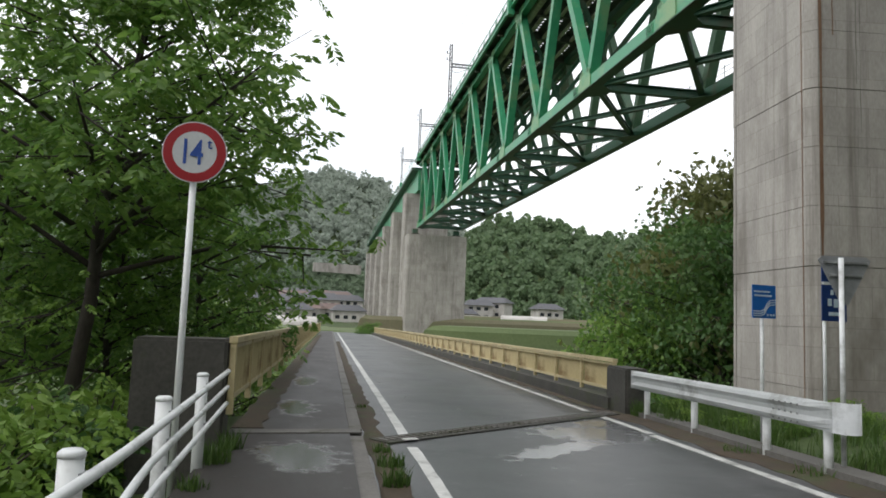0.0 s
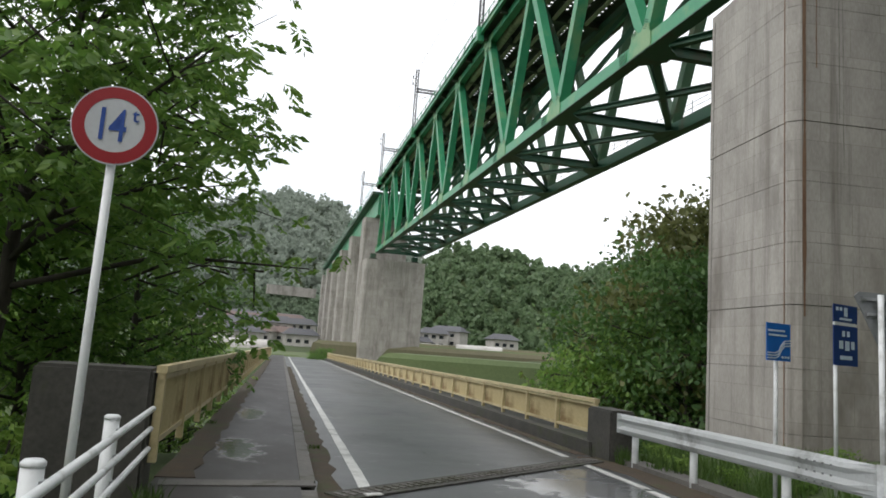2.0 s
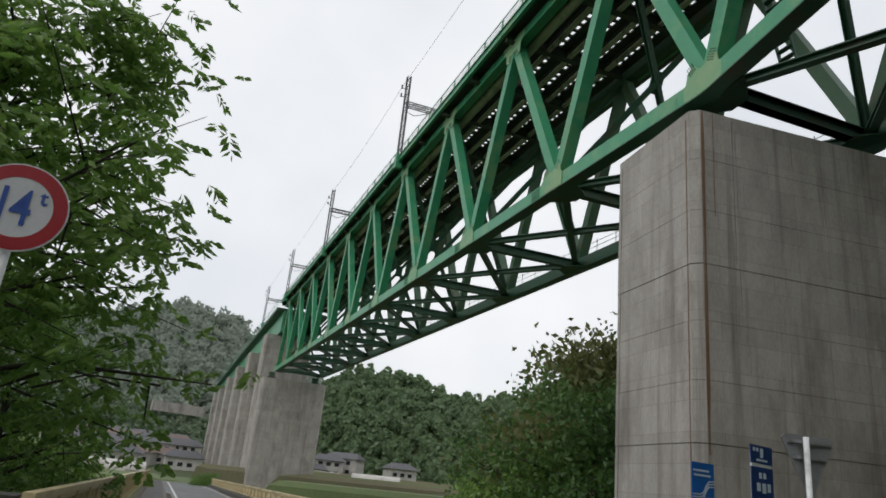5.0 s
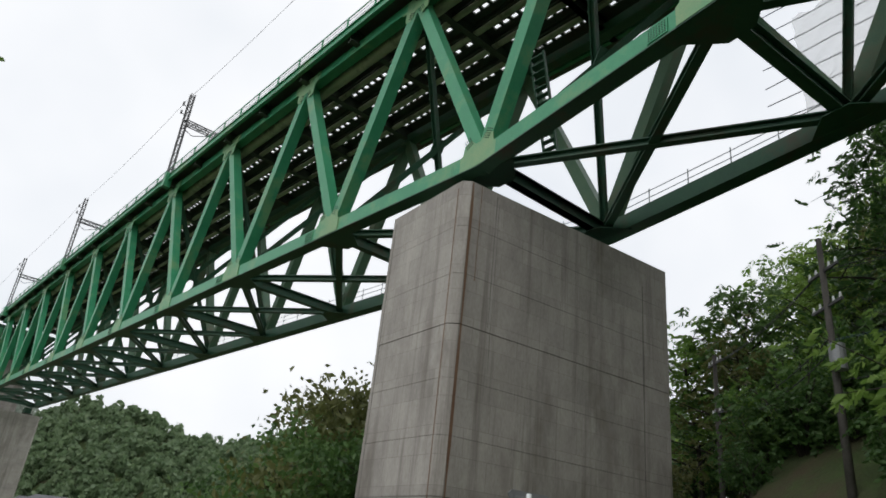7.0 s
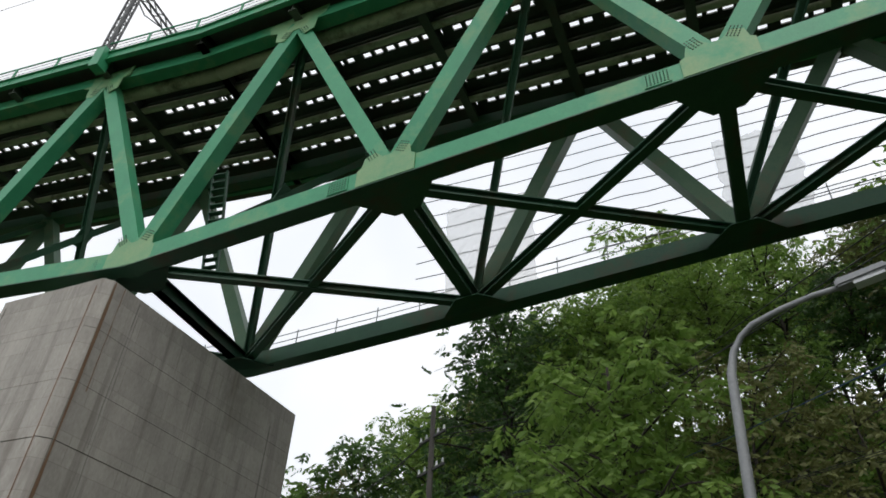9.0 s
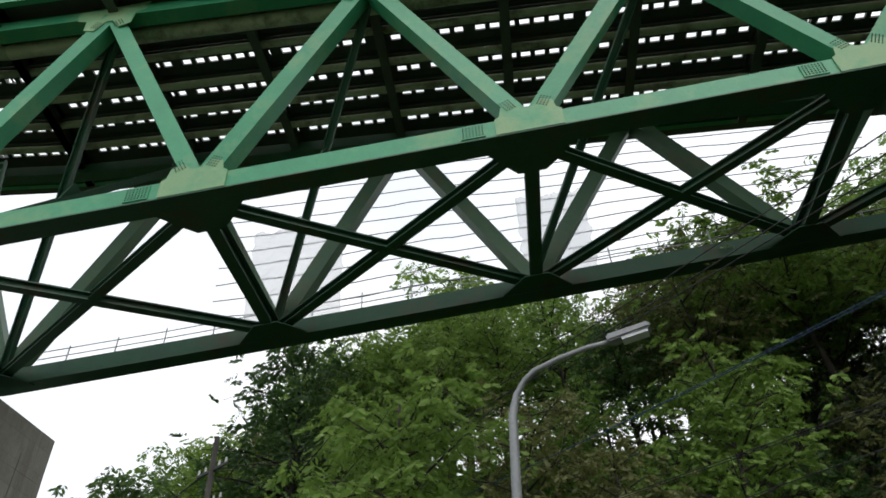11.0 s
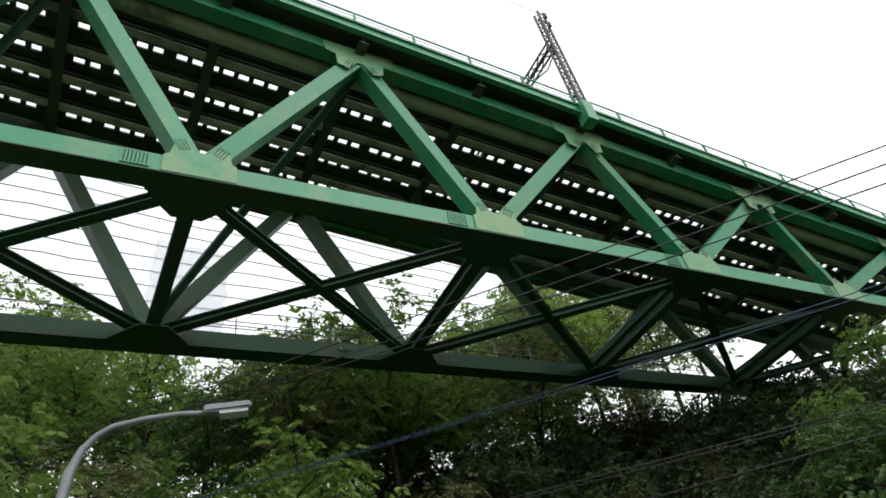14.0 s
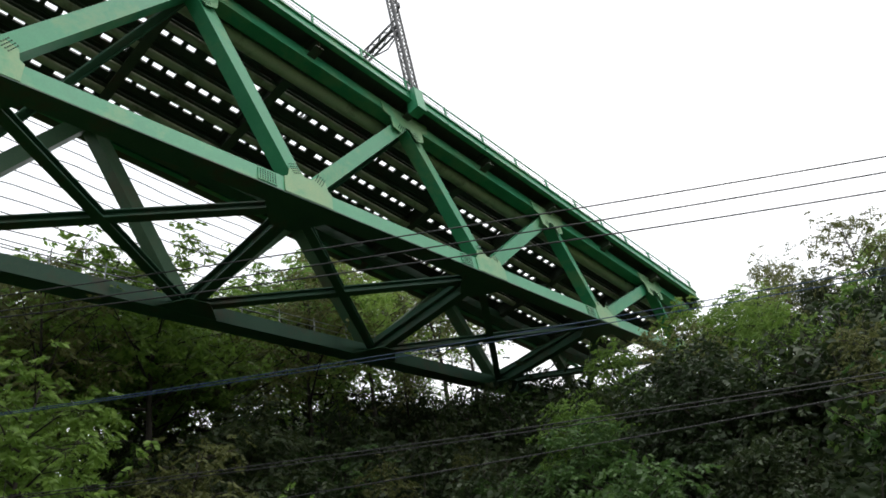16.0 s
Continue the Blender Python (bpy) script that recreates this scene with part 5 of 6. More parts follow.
def sprays_at(tips, per, spread_r, length, leaflet, seed, pairs=4):
    """Drooping compound leaves: a stalk at each place with pairs of leaflets along it and one at its end."""
    rng = np.random.default_rng(seed)
    cs, axs = [], []
    for t in tips:
        for _ in range(max(1, int(per * rng.uniform(0.5, 1.5)))):
            o = np.array(t) + rng.normal(size=3) * spread_r * np.array([1, 1, 0.6])
            a = rng.uniform(0, 6.283)
            d = np.array([math.cos(a), math.sin(a), -rng.uniform(0.15, 1.0)])
            d /= np.linalg.norm(d)
            sd = np.cross(d, [0, 0, 1.0])
            sd /= np.linalg.norm(sd)
            ln = length * rng.uniform(0.7, 1.25)
            for k in range(pairs):
                p = o + d * ln * (0.25 + 0.7 * k / pairs) + np.array([0, 0, -0.12 * ln * (k / pairs) ** 2])
                for sg in (-1, 1):
                    v = sd * sg * 0.85 + d * 0.45 + np.array([0, 0, -0.25])
                    cs.append(p + v * leaflet * 0.5)
                    axs.append(v)
            cs.append(o + d * ln + np.array([0, 0, -0.12 * ln]))
            axs.append(d)
    cs, axs = np.array(cs), np.array(axs)
    axs /= np.linalg.norm(axs, axis=1)[:, None]
    return cs, leaflet * rng.uniform(0.7, 1.25, len(cs)), axs


def build_tree(name, seed, height, radius, limbs, twigs, per, spread_r, size, leaf, label, category="tree", group="", first=0.3, lean=(0, 0), trunk_r=0.16, flat=0.7, droop=0.35, spray=0.0):
    tree = empty(name, label, category, group)
    bm, tips = grow(seed, height, radius, limbs, twigs, first, lean, flat, trunk_r)
    part("trunk", bm, BARK, tree, "", True)
    if spray:
        cs, sz, axs = sprays_at(tips, per, spread_r, spray, size, seed)
        me = leaf_mesh("crown", cs, sz, seed, 0.0, 0.42, axs)
    else:
        cs, sz = leaves_at(tips, per, spread_r, size, seed)
        me = leaf_mesh("crown", cs, sz, seed, droop)
    link("crown", me, leaf, tree)
    return tree


def stand(tree, x, y, z, scale=1.0, turn=0.0):
    tree.matrix_basis = Matrix.LocRotScale((x, y, z), Euler((0, 0, turn)), (scale, scale, scale))
    return tree


def again(tree, x, y, z, scale, turn):
    keep = tree.scale.copy()
    tree.scale = (scale, scale, scale)
    c = copy_thing(tree, Matrix.LocRotScale((x, y, z), Euler((0, 0, turn)), None))
    tree.scale = keep
    return c


rnd = random.Random(11)
# the broad-leaved trees beside the footway
near = [
    build_tree("roadside_tree", 21, 11.5, 4.7, 36, 8, 4.8, 0.28, 0.19, LEAF_A, "broad-leaved tree with drooping fresh green leaves", "tree", "roadside trees", 0.36, (0.9, 0.2), 0.17, 0.75, 0.6, 0.42),
    build_tree("roadside_tree", 22, 9.0, 3.4, 27, 7, 4, 0.26, 0.165, LEAF_A, "broad-leaved tree with dark fresh green leaves", "tree", "roadside trees", 0.28, (0.5, 0.6), 0.13, 0.55, 0.6, 0.4),
    build_tree("roadside_tree", 23, 7.0, 2.6, 18, 6, 2, 0.26, 0.12, LEAF_B, "thin tree with sparse yellow-green leaves", "tree", "roadside trees", 0.25, (0.6, 0.3), 0.08, 0.9, 0.4, 0.3),
]
stand(near[0], -19.9, -6.2, terrain(-19.9, -6.2), 1.02, 0.3)
stand(near[1], -18.9, 0.5, terrain(-18.9, 0.5), 0.95, 1.4)
stand(near[2], -18.4, 6.5, terrain(-18.4, 6.5), 1.15, 2.0)
for i, x, y, sc, tn in ((1, -22.0, -12.0, 0.8, 4.0), (1, -22.6, -3.5, 1.2, 0.9), (2, -19.4, 3.0, 0.95, 4.4), (2, -18.9, 13.0, 1.3, 0.4), (1, -22.0, 6.0, 1.1, 3.0), (0, -26.5, 4.0, 1.1, 5.0), (2, -21.0, -9.2, 0.8, 1.0), (0, -29.0, -14.0, 1.1, 1.0), (1, -20.4, -3.0, 0.8, 5.1), (1, -18.8, 4.6, 0.8, 0.2)):
    again(near[i], x, y, terrain(x, y), sc, tn)


def build_bush(name, seed, r, h, n, size, leaf, label, group):
    b = empty(name, label, "bush", group)
    rng = np.random.default_rng(seed)
    bm = bmesh.new()
    tips = []
    for k in range(16):
        a = rng.uniform(0, 6.28)
        e = Vector((math.cos(a) * r * rng.uniform(0.2, 1), math.sin(a) * r * rng.uniform(0.2, 1), h * rng.uniform(0.45, 1.0)))
        m = Vector((e.x * 0.4, e.y * 0.4, e.z * 0.6))
        tube(bm, [(0, 0, -0.2), m, e], [0.025, 0.015, 0.005], 4)
        tips += [e, m.lerp(e, 0.6), m, m * 0.7 + Vector((rng.uniform(-0.4, 0.4), rng.uniform(-0.4, 0.4), 0)) * r]
    part("stem", bm, BARK, b, "", True)
    cs, sz, axs = sprays_at(tips, n / len(tips) / 9, 0.24 * r, size * 2.6, size, seed)
    link("foliage", leaf_mesh("foliage", cs, sz, seed, 0.0, 0.5, axs), leaf, b)
    return b


bushes = [
    build_bush("bush", 31, 1.0, 1.7, 3000, 0.12, LEAF_B, "bright green leafy bush on the bank", "bank bushes"),
    build_bush("bush", 32, 1.1, 1.5, 3000, 0.11, LEAF_A, "green leafy bush on the bank", "bank bushes"),
    build_bush("bush", 33, 1.0, 1.4, 2200, 0.12, LEAF_C, "dark green leafy bush", "bank bushes"),
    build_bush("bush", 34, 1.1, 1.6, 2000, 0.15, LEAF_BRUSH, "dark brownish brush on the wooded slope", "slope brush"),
]
stand(bushes[0], -18.7, -13.2, terrain(-18.7, -13.2) + 0.1, 1.0, 0)
stand(bushes[1], -19.8, -11.2, terrain(-19.8, -11.2), 1.1, 1)
stand(bushes[2], -21.5, -13.5, terrain(-21.5, -13.5), 1.2, 2)
stand(bushes[3], -2.0, -34.0, terrain(-2.0, -34.0) - 0.1, 1.6, 2)
for k in range(64):
    x, y = rnd.uniform(-26, -18.4), rnd.uniform(-18.5, 2)
    if x > -19.3 and (y < -14.5 or y > -9):
        continue
    again(bushes[(0, 1, 0, 0, 2)[k % 5]], x, y, terrain(x, y) - 0.1, rnd.uniform(0.9, 1.5), rnd.uniform(0, 6))
for k in range(22):
    x, y = rnd.uniform(-8.2, 2), rnd.uniform(-1, 16)
    if -3 < x < 9.5 and -4 < y < 4:
        continue
    again(bushes[1 + k % 2], x, y, terrain(x, y) - 0.1, rnd.uniform(0.8, 1.4), rnd.uniform(0, 6))
for x, y, sc in ((-7.6, -7.4, 0.42), (-7.9, -6.0, 0.5), (-7.2, -8.6, 0.45), (-6.6, -7.2, 0.5), (-7.5, -4.8, 0.5), (-6.2, -9.6, 0.4), (-5.2, -8.0, 0.5), (-4.4, -6.2, 0.6), (-6.8, -11.2, 0.35), (-5.5, -11.5, 0.4)):
    again(bushes[(int(sc * 100)) % 2], x, y, terrain(x, y) - 0.05, sc * 0.55, x * 3)

# trees between the road bridge and the pier
mid = [
    build_tree("valley_tree", 41, 12.0, 4.8, 30, 8, 26, 0.5, 0.26, LEAF_C, "large dark green broad-leaved tree in the valley", "tree", "valley trees", 0.15, (0.5, 0), 0.26),
    build_tree("valley_tree", 42, 10.0, 4.4, 28, 8, 26, 0.5, 0.24, LEAF_D, "olive green broad-leaved tree in the valley", "tree", "valley trees", 0.12, (0.2, 0.2), 0.22),
    build_tree("valley_tree", 43, 7.0, 3.4, 24, 7, 26, 0.42, 0.2, LEAF_A, "round fresh green tree in the valley", "tree", "valley trees", 0.1, (0, 0.2), 0.16),
]
stand(mid[0], 4.5, 13.0, terrain(4.5, 13) - 0.3, 1.35, 0)
stand(mid[1], 8.5, 15.5, terrain(8.5, 15.5) - 0.3, 1.95, 1)
stand(mid[2], 2.6, 16.5, terrain(2.6, 16.5) - 0.3, 1.6, 2)
for i, x, y, sc, tn in ((2, 4.6, 19.0, 1.4, 1), (0, 12.0, 21.0, 1.6, 2), (1, 15.5, 16.0, 1.9, 3), (2, -1.4, 27.0, 0.55, 5), (0, 9.5, 28.0, 1.3, 5), (1, 19.0, 25.0, 1.8, 0.5), (0, 7.0, 10.0, 1.3, 3.3), (1, 13.0, 11.0, 1.7, 4.1)):
    again(mid[i], x, y, terrain(x, y) - 0.3, sc, tn)
again(mid[2], -6.5, 80.0, terrain(-6.5, 80.0), 0.75, 1.0)
again(mid[2], -8.3, 84.0, terrain(-8.3, 84.0), 0.8, 3.0)

# the wooded slope
slope = [
    build_tree("slope_tree", 51, 9.5, 3.3, 24, 6, 2.2, 0.34, 0.25, LEAF_YOUNG, "fresh green tree on the wooded slope", "tree", "slope trees", 0.38, (0.3, 0.2), 0.13, 0.7, 0.35, 0.6),
    build_tree("slope_tree", 52, 10.0, 3.1, 24, 6, 2.0, 0.34, 0.24, LEAF_B, "yellow-green tree on the wooded slope", "tree", "slope trees", 0.42, (0.2, -0.3), 0.12, 0.7, 0.35, 0.55),
    build_tree("slope_tree", 53, 8.5, 3.2, 22, 6, 2.6, 0.40, 0.26, LEAF_C, "dark green tree on the wooded slope", "tree", "slope trees", 0.25, (0, 0.3), 0.14, 0.7, 0.35, 0.6),
    build_tree("slope_tree", 54, 9.0, 2.8, 18, 5, 2.0, 0.36, 0.2, LEAF_D, "thin tree with sparse brownish leaves on the slope", "tree", "slope trees", 0.42, (0.5, 0.2), 0.09, 0.7, 0.35, 0.5),
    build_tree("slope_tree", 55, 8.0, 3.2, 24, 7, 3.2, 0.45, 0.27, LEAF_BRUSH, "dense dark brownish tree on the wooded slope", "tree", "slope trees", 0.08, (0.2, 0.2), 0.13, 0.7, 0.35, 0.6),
]
for i, (x, y) in enumerate(((23, -10), (13, -18), (12, -26), (3, -31), (6, -36))):
    stand(slope[i], x, y, terrain(x, y) - 0.3, 1.0 if i < 4 else 1.1, i)
placed = [(23, -10), (13, -18), (12, -26), (3, -31), (6, -36), (-8.3, -37.5)]
again(slope[2], -8.3, -37.5, terrain(-8.3, -37.5) - 0.3, 0.9, 2.0)
tries = 0
while len(placed) < 330 and tries < 9000:
    tries += 1
    x, y = rnd.uniform(-48, 48), rnd.uniform(-75, 22)
    h = hill(x, y)
    if h < 1.2 or h > 21 or (x + 16) ** 2 + (y + 18) ** 2 > 62 ** 2:
        continue
    dist = math.hypot(x + 15.8, y + 18.0)
    bearing = math.degrees(math.atan2(x + 15.8, y + 18.0))
    if bearing < -90:
        bearing += 360
    if (0 < bearing < 66 and (dist < 36 or x < 15)) or (66 <= bearing < 75 and dist < 41) or (75 <= bearing < 82 and dist < 33):
        continue
    across = x * math.cos(BEND) - y * math.sin(BEND)
    under = -3.5 < across < 13.0 and y < 6
    room = LZ - 2.0 - terrain(x, y)
    if under and (room < 4.0 or -4.5 < y < 6):
        continue
    if bearing > 92 and dist > 45:
        continue
    gap = 3.1 if bearing > 92 else 2.9
    if any((x - a) ** 2 + (y - b) ** 2 < gap ** 2 for a, b in placed):
        continue
    placed.append((x, y))
    k = (0, 1, 1, 3, 0, 1, 3)[len(placed) % 7] if 92 < bearing < 130 else (0, 2, 3, 1, 4, 3, 0)[len(placed) % 7] if bearing >= 130 or bearing < 0 else (0, 1, 3, 1, 0, 2, 1)[len(placed) % 7]
    sc = rnd.uniform(0.75, 1.15)
    sc *= 0.78 if bearing > 148 else 0.75 if bearing > 138 else 1.4 if 60 < bearing < 92 else 1.2
    if under:
        sc = min(sc, room / 10.5)
    again(slope[k], x, y, terrain(x, y) - 0.3, sc, rnd.uniform(0, 6.28))
# tall thin trees that stand beyond the far web of the back span
for k in range(18):
    p = span_point(-(2.6 + 0.17 * k + rnd.uniform(-0.1, 0.1)) * P, WIDE + 3.5 + 9.0 * ((k * 0.382) % 1.0))
    again(slope[(3, 0, 3, 1)[k % 4]], p.x, p.y, terrain(p.x, p.y) - 0.3, rnd.uniform(1.35, 1.75), rnd.uniform(0, 6.28))
# the trees that close over the end of the back span
for k, (x, y, tip) in enumerate(((-5.7, -49.4, 18.3), (-7.0, -51.8, 19.6), (-9.6, -50.3, 18.6), (-11.4, -52.6, 19.7), (-13.5, -50.9, 18.3))):
    again(slope[(0, 3, 1, 0, 3)[k]], x, y, terrain(x, y) - 0.3, (tip - terrain(x, y)) / 9.3, 1.3 * k)
# brush on the slope
for k in range(16):
    x, y = 9.0 + (k * 5.3) % 10, -13.0 + (k * 3.7) % 11
    again(bushes[2 + k % 2], x, y, terrain(x, y) - 0.15, 1.1 + 0.06 * k, k)
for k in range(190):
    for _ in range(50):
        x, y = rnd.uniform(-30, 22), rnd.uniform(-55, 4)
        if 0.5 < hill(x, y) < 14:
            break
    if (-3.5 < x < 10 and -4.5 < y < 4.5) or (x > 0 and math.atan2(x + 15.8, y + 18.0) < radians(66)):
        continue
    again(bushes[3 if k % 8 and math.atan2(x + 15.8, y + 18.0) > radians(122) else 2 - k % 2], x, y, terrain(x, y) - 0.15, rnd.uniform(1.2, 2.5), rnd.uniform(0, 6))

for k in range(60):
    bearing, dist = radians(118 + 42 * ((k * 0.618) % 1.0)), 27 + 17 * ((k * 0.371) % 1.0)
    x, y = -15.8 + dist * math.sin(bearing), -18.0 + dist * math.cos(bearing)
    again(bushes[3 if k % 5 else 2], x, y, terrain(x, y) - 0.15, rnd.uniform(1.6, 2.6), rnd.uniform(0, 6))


# ---- grass and weeds ----
def build_grass(name, spots, seed, label):
    rng = np.random.default_rng(seed)
    vs, fs = [], []
    for x, y, r, n, h in spots:
        for _ in range(n):
            a, q = rng.uniform(0, 6.28), r * math.sqrt(rng.uniform())
            px, py = x + q * math.cos(a), y + q * math.sin(a)
            pz = max(terrain(px, py), -9) - 0.02
            if -17.2 < px < -8.9:
                pz = road_z(py) + (0.0 if px > -15 else 0.1)
            hh, w = h * rng.uniform(0.4, 1.2), rng.uniform(0.005, 0.011)
            b = rng.uniform(0, 6.28)
            dx, dy = math.cos(b), math.sin(b)
            ln = hh * rng.uniform(0.1, 0.6)
            c = rng.uniform(0, 6.28)
            k = len(vs)
            vs += [(px - dx * w, py - dy * w, pz), (px + dx * w, py + dy * w, pz), (px + math.cos(c) * ln * 0.4 + dx * w * 0.7, py + math.sin(c) * ln * 0.4 + dy * w * 0.7, pz + hh * 0.6), (px + math.cos(c) * ln * 0.4 - dx * w * 0.7, py + math.sin(c) * ln * 0.4 - dy * w * 0.7, pz + hh * 0.6), (px + math.cos(c) * ln, py + math.sin(c) * ln, pz + hh)]
            fs += [(k, k + 1, k + 2, k + 3), (k + 3, k + 2, k + 4)]
    me = bpy.data.meshes.new(name)
    me.from_pydata(vs, [], fs)
    return tagged(link(name, me, BLADE), label, "grass", kind="stuff")


build_grass("grass", [(-8.0 + rnd.uniform(-0.8, 3.5), rnd.uniform(-16, -4.5), 0.5, 260, 0.35) for _ in range(60)], 5, "rough green grass on the verge behind the guard rail")
build_grass("weeds", [(-9.2, -6.6, 0.25, 160, 0.3), (-9.1, -7.4, 0.2, 60, 0.2), (-14.75, -11.6, 0.16, 120, 0.16), (-14.8, -12.6, 0.14, 120, 0.2), (-14.78, -10.7, 0.12, 60, 0.12), (-16.7, -12.0, 0.2, 160, 0.25), (-16.62, -11.2, 0.15, 120, 0.25), (-16.7, -13.2, 0.15, 70, 0.15), (-9.6, -10.5, 0.25, 60, 0.1), (-9.6, -12.0, 0.25, 60, 0.12), (-16.6, -4.0, 0.1, 40, 0.1), (-14.75, -6.0, 0.1, 30, 0.08)], 6, "tufts of weeds at the road edge")


# ---- far things ----
def far_woods(name, rows, leaf, size, seed, label, per=90, tall=7.0):
    """A wooded ridge: a ground skin with many leaf clumps on it. rows: bearing, distance, crest height, depth."""
    rng = np.random.default_rng(seed)
    cs = []
    verts, faces = [], []
    steps = 9
    m = len(rows)
    for i, (az, dist, crest, depth) in enumerate(rows):
        for j in range(steps + 1):
            t = j / steps
            d = dist + depth * t
            x, y = -15.7 + d * math.sin(radians(az)), -18 + d * math.cos(radians(az))
            verts.append((x, y, -5 + (crest - tall * 0.7 + 5) * t ** 0.8))
    for i in range(m - 1):
        for j in range(steps):
            a = i * (steps + 1) + j
            faces.append((a, a + 1, a + steps + 2, a + steps + 1))
            va, vb, vc, vd = (np.array(verts[k]) for k in (a, a + 1, a + steps + 2, a + steps + 1))
            area = np.linalg.norm(np.cross(vb - va, vd - va))
            for _ in range(max(1, int(area / (tall * tall * 0.35)))):
                u, w = rng.uniform(), rng.uniform()
                p = va * (1 - u) * (1 - w) + vb * u * (1 - w) + vc * u * w + vd * (1 - u) * w
                h = tall * rng.uniform(0.6, 1.2)
                off = rng.normal(size=(per, 3))
                off /= np.linalg.norm(off, axis=1)[:, None]
                off *= (rng.uniform(0.5, 1.0, per) ** 0.5)[:, None] * np.array([tall * 0.36, tall * 0.36, h * 0.5])
                cs.append(p + np.array([0, 0, h * 0.5]) + off)
    cs = np.concatenate(cs)
    me = leaf_mesh(name, cs, size * rng.uniform(0.6, 1.3, len(cs)), seed, 0.1, 0.8)
    ob = tagged(link(name, me, leaf), label, "woods", kind="stuff")
    gm = bpy.data.meshes.new(name + "_floor")
    gm.from_pydata(verts, [], faces)
    tagged(link("wooded_hill", gm, GRASS), "dark ground of a wooded hill", "hill", kind="structure")
    return ob


# No haze in the air: the far hills' leaf colours carry it.
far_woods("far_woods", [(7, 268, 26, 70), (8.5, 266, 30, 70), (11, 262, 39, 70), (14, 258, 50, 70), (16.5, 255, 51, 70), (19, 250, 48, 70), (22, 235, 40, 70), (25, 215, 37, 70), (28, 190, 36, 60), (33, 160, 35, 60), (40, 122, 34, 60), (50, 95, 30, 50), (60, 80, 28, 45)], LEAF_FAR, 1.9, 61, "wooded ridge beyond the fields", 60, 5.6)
far_woods("misty_mountain", [(-30, 480, 85, 220), (-20, 480, 100, 220), (-10, 470, 115, 220), (-4, 470, 128, 220), (0, 460, 142, 220), (4, 460, 138, 220), (7, 470, 120, 220), (10, 480, 95, 220), (14, 500, 80, 220), (20, 520, 70, 220), (28, 520, 70, 200)], LEAF_HAZE, 3.4, 62, "distant wooded mountain with haze painted into its leaf colour", 40, 11.0)
far_woods("village_hill", [(-10, 300, 22, 70), (-6, 300, 25, 70), (-2, 300, 26, 70), (2, 300, 25, 70), (5, 300, 20, 70), (8, 300, 12, 70)], LEAF_VILLAGE, 2.0, 63, "wooded hill above the village with haze in its leaf colour", 60, 5.0)


def build_house(x, y, w, d, h, roof, turn, label, storeys=2):
    z = terrain(x, y)
    house = empty("house", label, "house", "village houses", at=(x, y, z))
    rot = Matrix.Translation((x, y, 0)) @ Matrix.Rotation(turn, 4, "Z")
    bm = bmesh.new()
    prism(bm, [(-w / 2, -d / 2), (w / 2, -d / 2), (w / 2, d / 2), (-w / 2, d / 2)], z - 1, z + h)
    bm.transform(rot)
    part("wall", bm, WALL, house)
    bm = bmesh.new()
    o = 0.8
    e = [(-w / 2 - o, -d / 2 - o, z + h), (w / 2 + o, -d / 2 - o, z + h), (w / 2 + o, d / 2 + o, z + h), (-w / 2 - o, d / 2 + o, z + h)]
    r = [(-w / 2 + d * 0.2, 0, z + h + d * 0.28), (w / 2 - d * 0.2, 0, z + h + d * 0.28)]
    ev, rv = [bm.verts.new(q) for q in e], [bm.verts.new(q) for q in r]
    bm.faces.new((ev[0], ev[1], rv[1], rv[0]))
    bm.faces.new((ev[2], ev[3], rv[0], rv[1]))
    bm.faces.new((ev[1], ev[2], rv[1]))
    bm.faces.new((ev[3], ev[0], rv[0]))
    bm.faces.new(ev[::-1])
    bm.transform(rot)
    part("roof", bm, roof, house)
    for s in range(storeys):
        for k in range(int(w / 2.6)):
            bm = bmesh.new()
            cx, cz = -w / 2 + 1.4 + k * 2.6, z + 1.4 + s * 2.7
            beam(bm, (cx - 0.7, -d / 2 - 0.03, cz), (cx + 0.7, -d / 2 - 0.03, cz), 0.08, 1.1)
            bm.transform(rot)
            part("window", bm, GLASS, house)
    return house


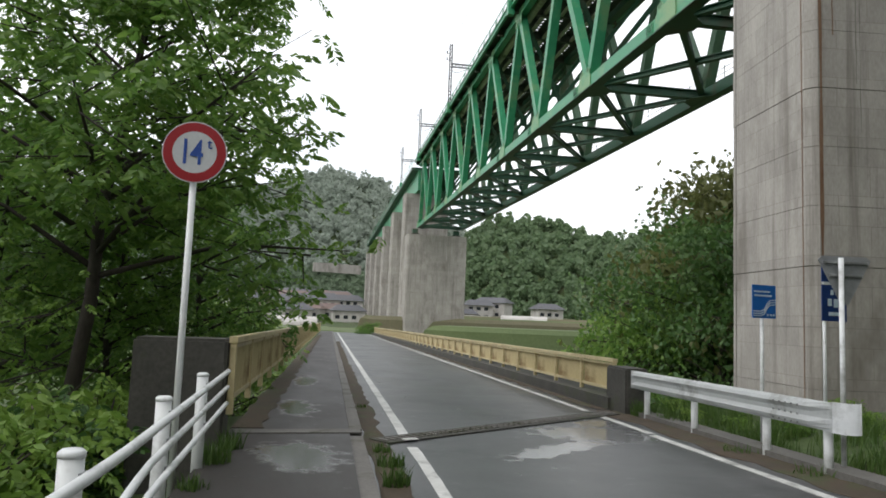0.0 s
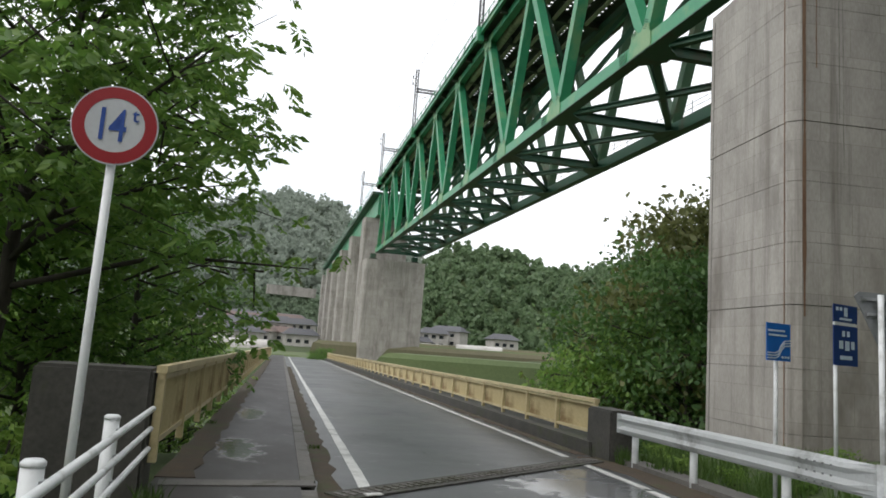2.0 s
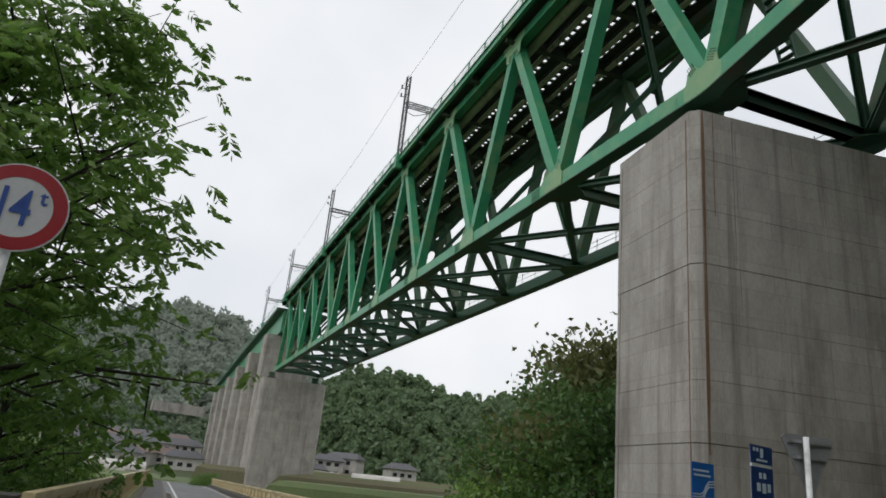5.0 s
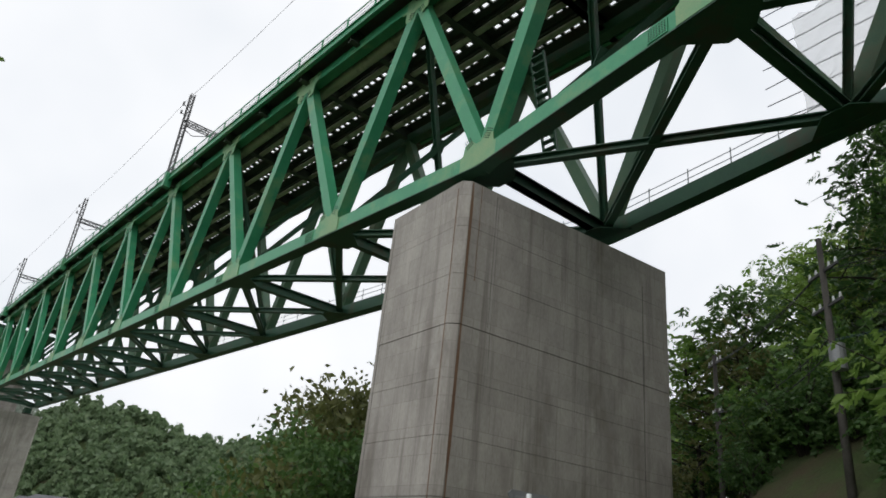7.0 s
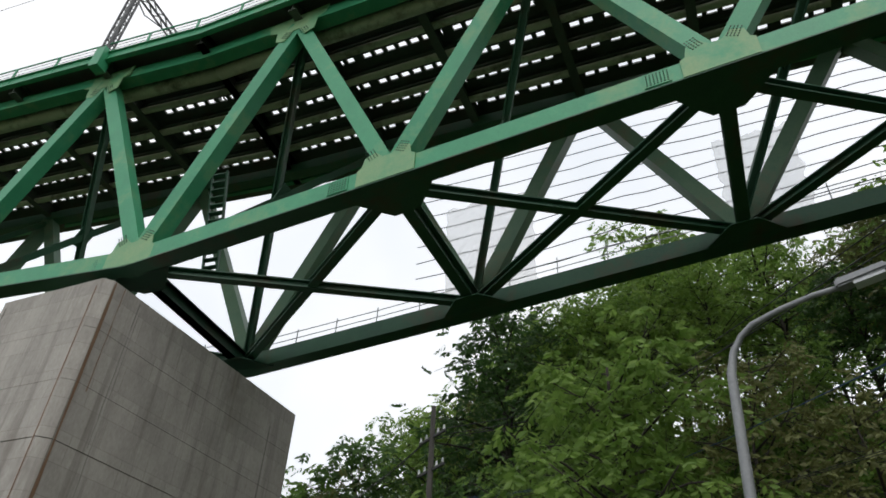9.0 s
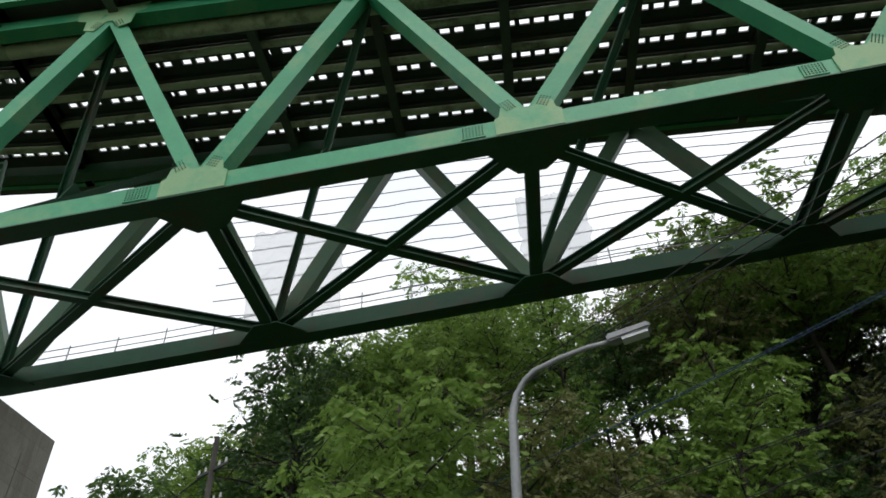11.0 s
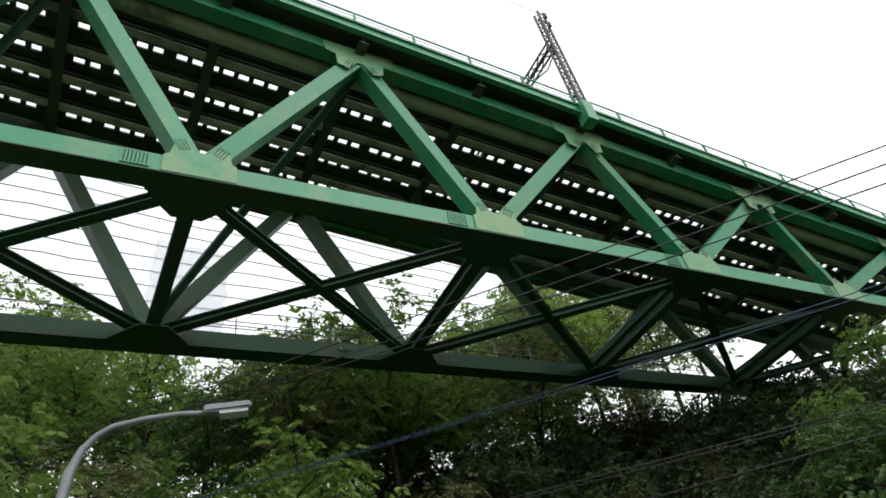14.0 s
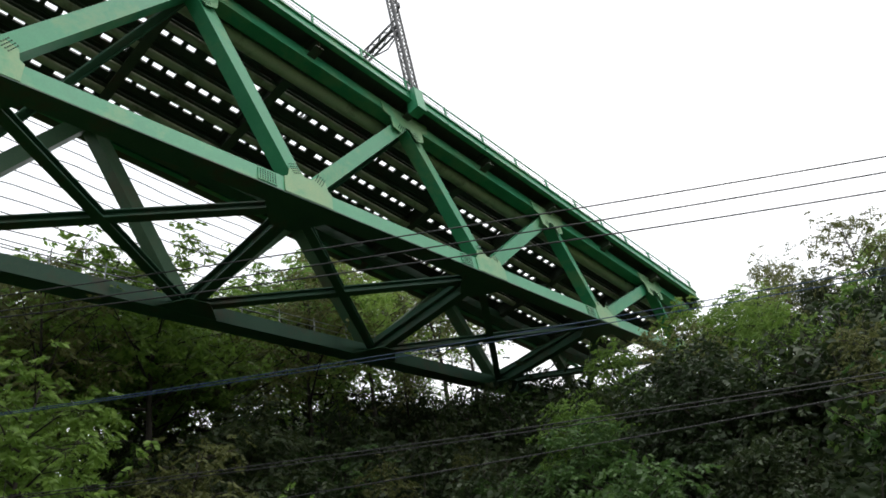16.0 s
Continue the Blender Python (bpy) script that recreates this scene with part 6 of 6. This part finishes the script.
for i, (az, dist, w, d, h, rf, st) in enumerate(((14.2, 245, 12, 7, 5.4, ROOF, 2), (13.0, 238, 9, 7, 5.2, ROOF, 2), (11.9, 232, 8, 6, 3.2, ROOF, 1), (10.8, 245, 9, 7, 5.0, ROOF_BROWN, 2), (18.6, 240, 9, 7, 3.2, ROOF, 1), (0.2, 250, 12, 8, 5.5, ROOF, 2), (-1.5, 262, 11, 8, 5.0, ROOF, 2), (-3.2, 240, 12, 8, 5.2, ROOF, 2), (-4.4, 280, 10, 8, 5.4, ROOF_BROWN, 2), (1.4, 285, 12, 8, 5.4, ROOF_BROWN, 2), (-0.6, 300, 11, 8, 5.6, ROOF, 2), (-2.6, 310, 14, 8, 5.6, ROOF, 2), (-6.0, 255, 12, 8, 5.2, ROOF, 2), (2.4, 225, 10, 7, 3.4, ROOF, 1), (-7.5, 290, 12, 8, 5.2, ROOF, 2), (-0.9, 232, 11, 7, 3.4, ROOF_BROWN, 1), (-2.2, 226, 12, 8, 3.2, ROOF, 1), (0.9, 236, 10, 7, 3.2, ROOF_BROWN, 1), (-1.9, 278, 12, 8, 5.2, ROOF_BROWN, 2), (0.5, 272, 11, 8, 5.0, ROOF, 2), (-3.6, 296, 12, 8, 5.0, ROOF_BROWN, 2), (2.2, 262, 12, 8, 5.0, ROOF, 2), (-5.0, 232, 12, 8, 3.4, ROOF_BROWN, 1), (-0.1, 318, 12, 8, 5.2, ROOF_BROWN, 2), (1.5, 312, 12, 8, 5.2, ROOF, 2))):
    x, y = -15.7 + dist * math.sin(radians(az)), -18 + dist * math.cos(radians(az))
    build_house(x, y, w, d, h, rf, radians(-az + (i * 37) % 50 - 25), "pale village house with a dark tiled roof" if rf is ROOF else "pale village house with a brown roof", st)

bm = bmesh.new()
beam(bm, (-19, 328, 23.5), (4, 336, 23.5), 3.0, 4.5)
tagged(part("retaining_wall", bm, CONCRETE), "long pale concrete retaining wall on the hillside", "retaining wall", kind="structure")

def build_field(az, d0, d1, half, mat, label):
    """A terraced field laid over the valley floor, with a low bank at its edges."""
    c, sn = math.cos(radians(az)), math.sin(radians(az))
    bm = bmesh.new()
    zz = max(terrain(-15.7 + d * sn + w * c, -18 + d * c - w * sn) for d in (d0, d1) for w in (-half, half)) + 0.35
    rings = []
    for grow_by, z in ((0.0, zz), (1.2, zz - 0.7), (3.0, zz - 9.0)):
        rings.append([bm.verts.new((-15.7 + d * sn + w * c, -18 + d * c - w * sn, z)) for d, w in ((d0 - grow_by, -half - grow_by), (d0 - grow_by, half + grow_by), (d1 + grow_by, half + grow_by), (d1 + grow_by, -half - grow_by))])
    bm.faces.new(rings[0])
    for p, q in zip(rings, rings[1:]):
        for k in range(4):
            bm.faces.new((p[k], p[(k + 1) % 4], q[(k + 1) % 4], q[k]))
    return tagged(part("field", bm, mat), label, "field", "fields", "structure")


for az, d0, d1, half, mat in ((9, 112, 124, 14, FIELD), (15, 130, 146, 24, FIELD_BARE), (17, 150, 168, 26, FIELD), (14, 168, 180, 30, FIELD_BARE), (1, 130, 160, 10, FIELD), (-4, 130, 170, 14, FIELD), (20, 108, 122, 20, FIELD), (12, 188, 206, 24, FIELD), (16, 212, 228, 26, FIELD_BARE)):
    build_field(az, d0, d1, half, mat, "light green terraced field in the valley" if mat is FIELD else "bare brown and green terraced field in the valley")


def build_greenhouse(az, dist, length, turn):
    """A low pale plastic tunnel house in the fields."""
    x, y = -15.7 + dist * math.sin(radians(az)), -18 + dist * math.cos(radians(az))
    z = terrain(x, y) + 0.3
    ob = empty("greenhouse", "low pale plastic tunnel greenhouse in the fields", "greenhouse", "greenhouses", at=(x, y, z))
    rot = Matrix.Translation((x, y, z)) @ Matrix.Rotation(turn, 4, "Z")
    bm = bmesh.new()
    rings = [[bm.verts.new((sx, 2.6 * math.cos(math.pi * k / 8), 0.3 + 2.1 * math.sin(math.pi * k / 8))) for k in range(9)] for sx in (-length / 2, length / 2)]
    for k in range(8):
        bm.faces.new((rings[0][k], rings[0][k + 1], rings[1][k + 1], rings[1][k]))
    for ring in rings:
        bm.faces.new(ring)
    bm.transform(rot)
    part("cover", bm, WALL, ob, "pale plastic cover")
    bm = bmesh.new()
    prism(bm, [(-length / 2 - 0.1, -2.7), (length / 2 + 0.1, -2.7), (length / 2 + 0.1, 2.7), (-length / 2 - 0.1, 2.7)], -1.2, 0.35)
    bm.transform(rot)
    part("footing", bm, CONCRETE, ob)


for az, dist, length, turn in ((16.8, 200, 13, -0.3), (12.6, 226, 11, -0.2), (-2.2, 190, 14, 0.1), (-3.4, 178, 12, 0.15)):
    build_greenhouse(az, dist, length, turn)


def build_shed():
    """The low grey shed behind the near pier, at the foot of the slope."""
    shed = empty("shed", "low grey metal shed with a pale roof at the slope's foot", "shed", at=(17.0, -1.5, 1.5))
    rot = Matrix.Translation((17.0, -1.5, 0.3)) @ Matrix.Rotation(radians(-58), 4, "Z")
    bm = bmesh.new()
    prism(bm, [(-2.6, -1.6), (4.5, -1.6), (4.5, 1.6), (-2.6, 1.6)], 0.0, 4.75)
    bm.transform(rot)
    part("wall", bm, SHED, shed)
    bm = bmesh.new()
    n = 28
    prev = None
    for i in range(n + 1):
        x = -2.9 + 7.7 * i / n
        h = 0.03 if i % 2 else 0.0
        row = [bm.verts.new((x, -2.0, 4.78 + h)), bm.verts.new((x, 2.0, 5.35 + h)), bm.verts.new((x, 2.0, 5.27 + h)), bm.verts.new((x, -2.0, 4.70 + h))]
        if prev:
            for k in range(4):
                bm.faces.new((prev[k], prev[(k + 1) % 4], row[(k + 1) % 4], row[k]))
        else:
            bm.faces.new(row)
        prev = row
    bm.faces.new(prev[::-1])
    bm.transform(rot)
    part("roof", bm, GALV, shed, "pale corrugated metal roof")


build_shed()
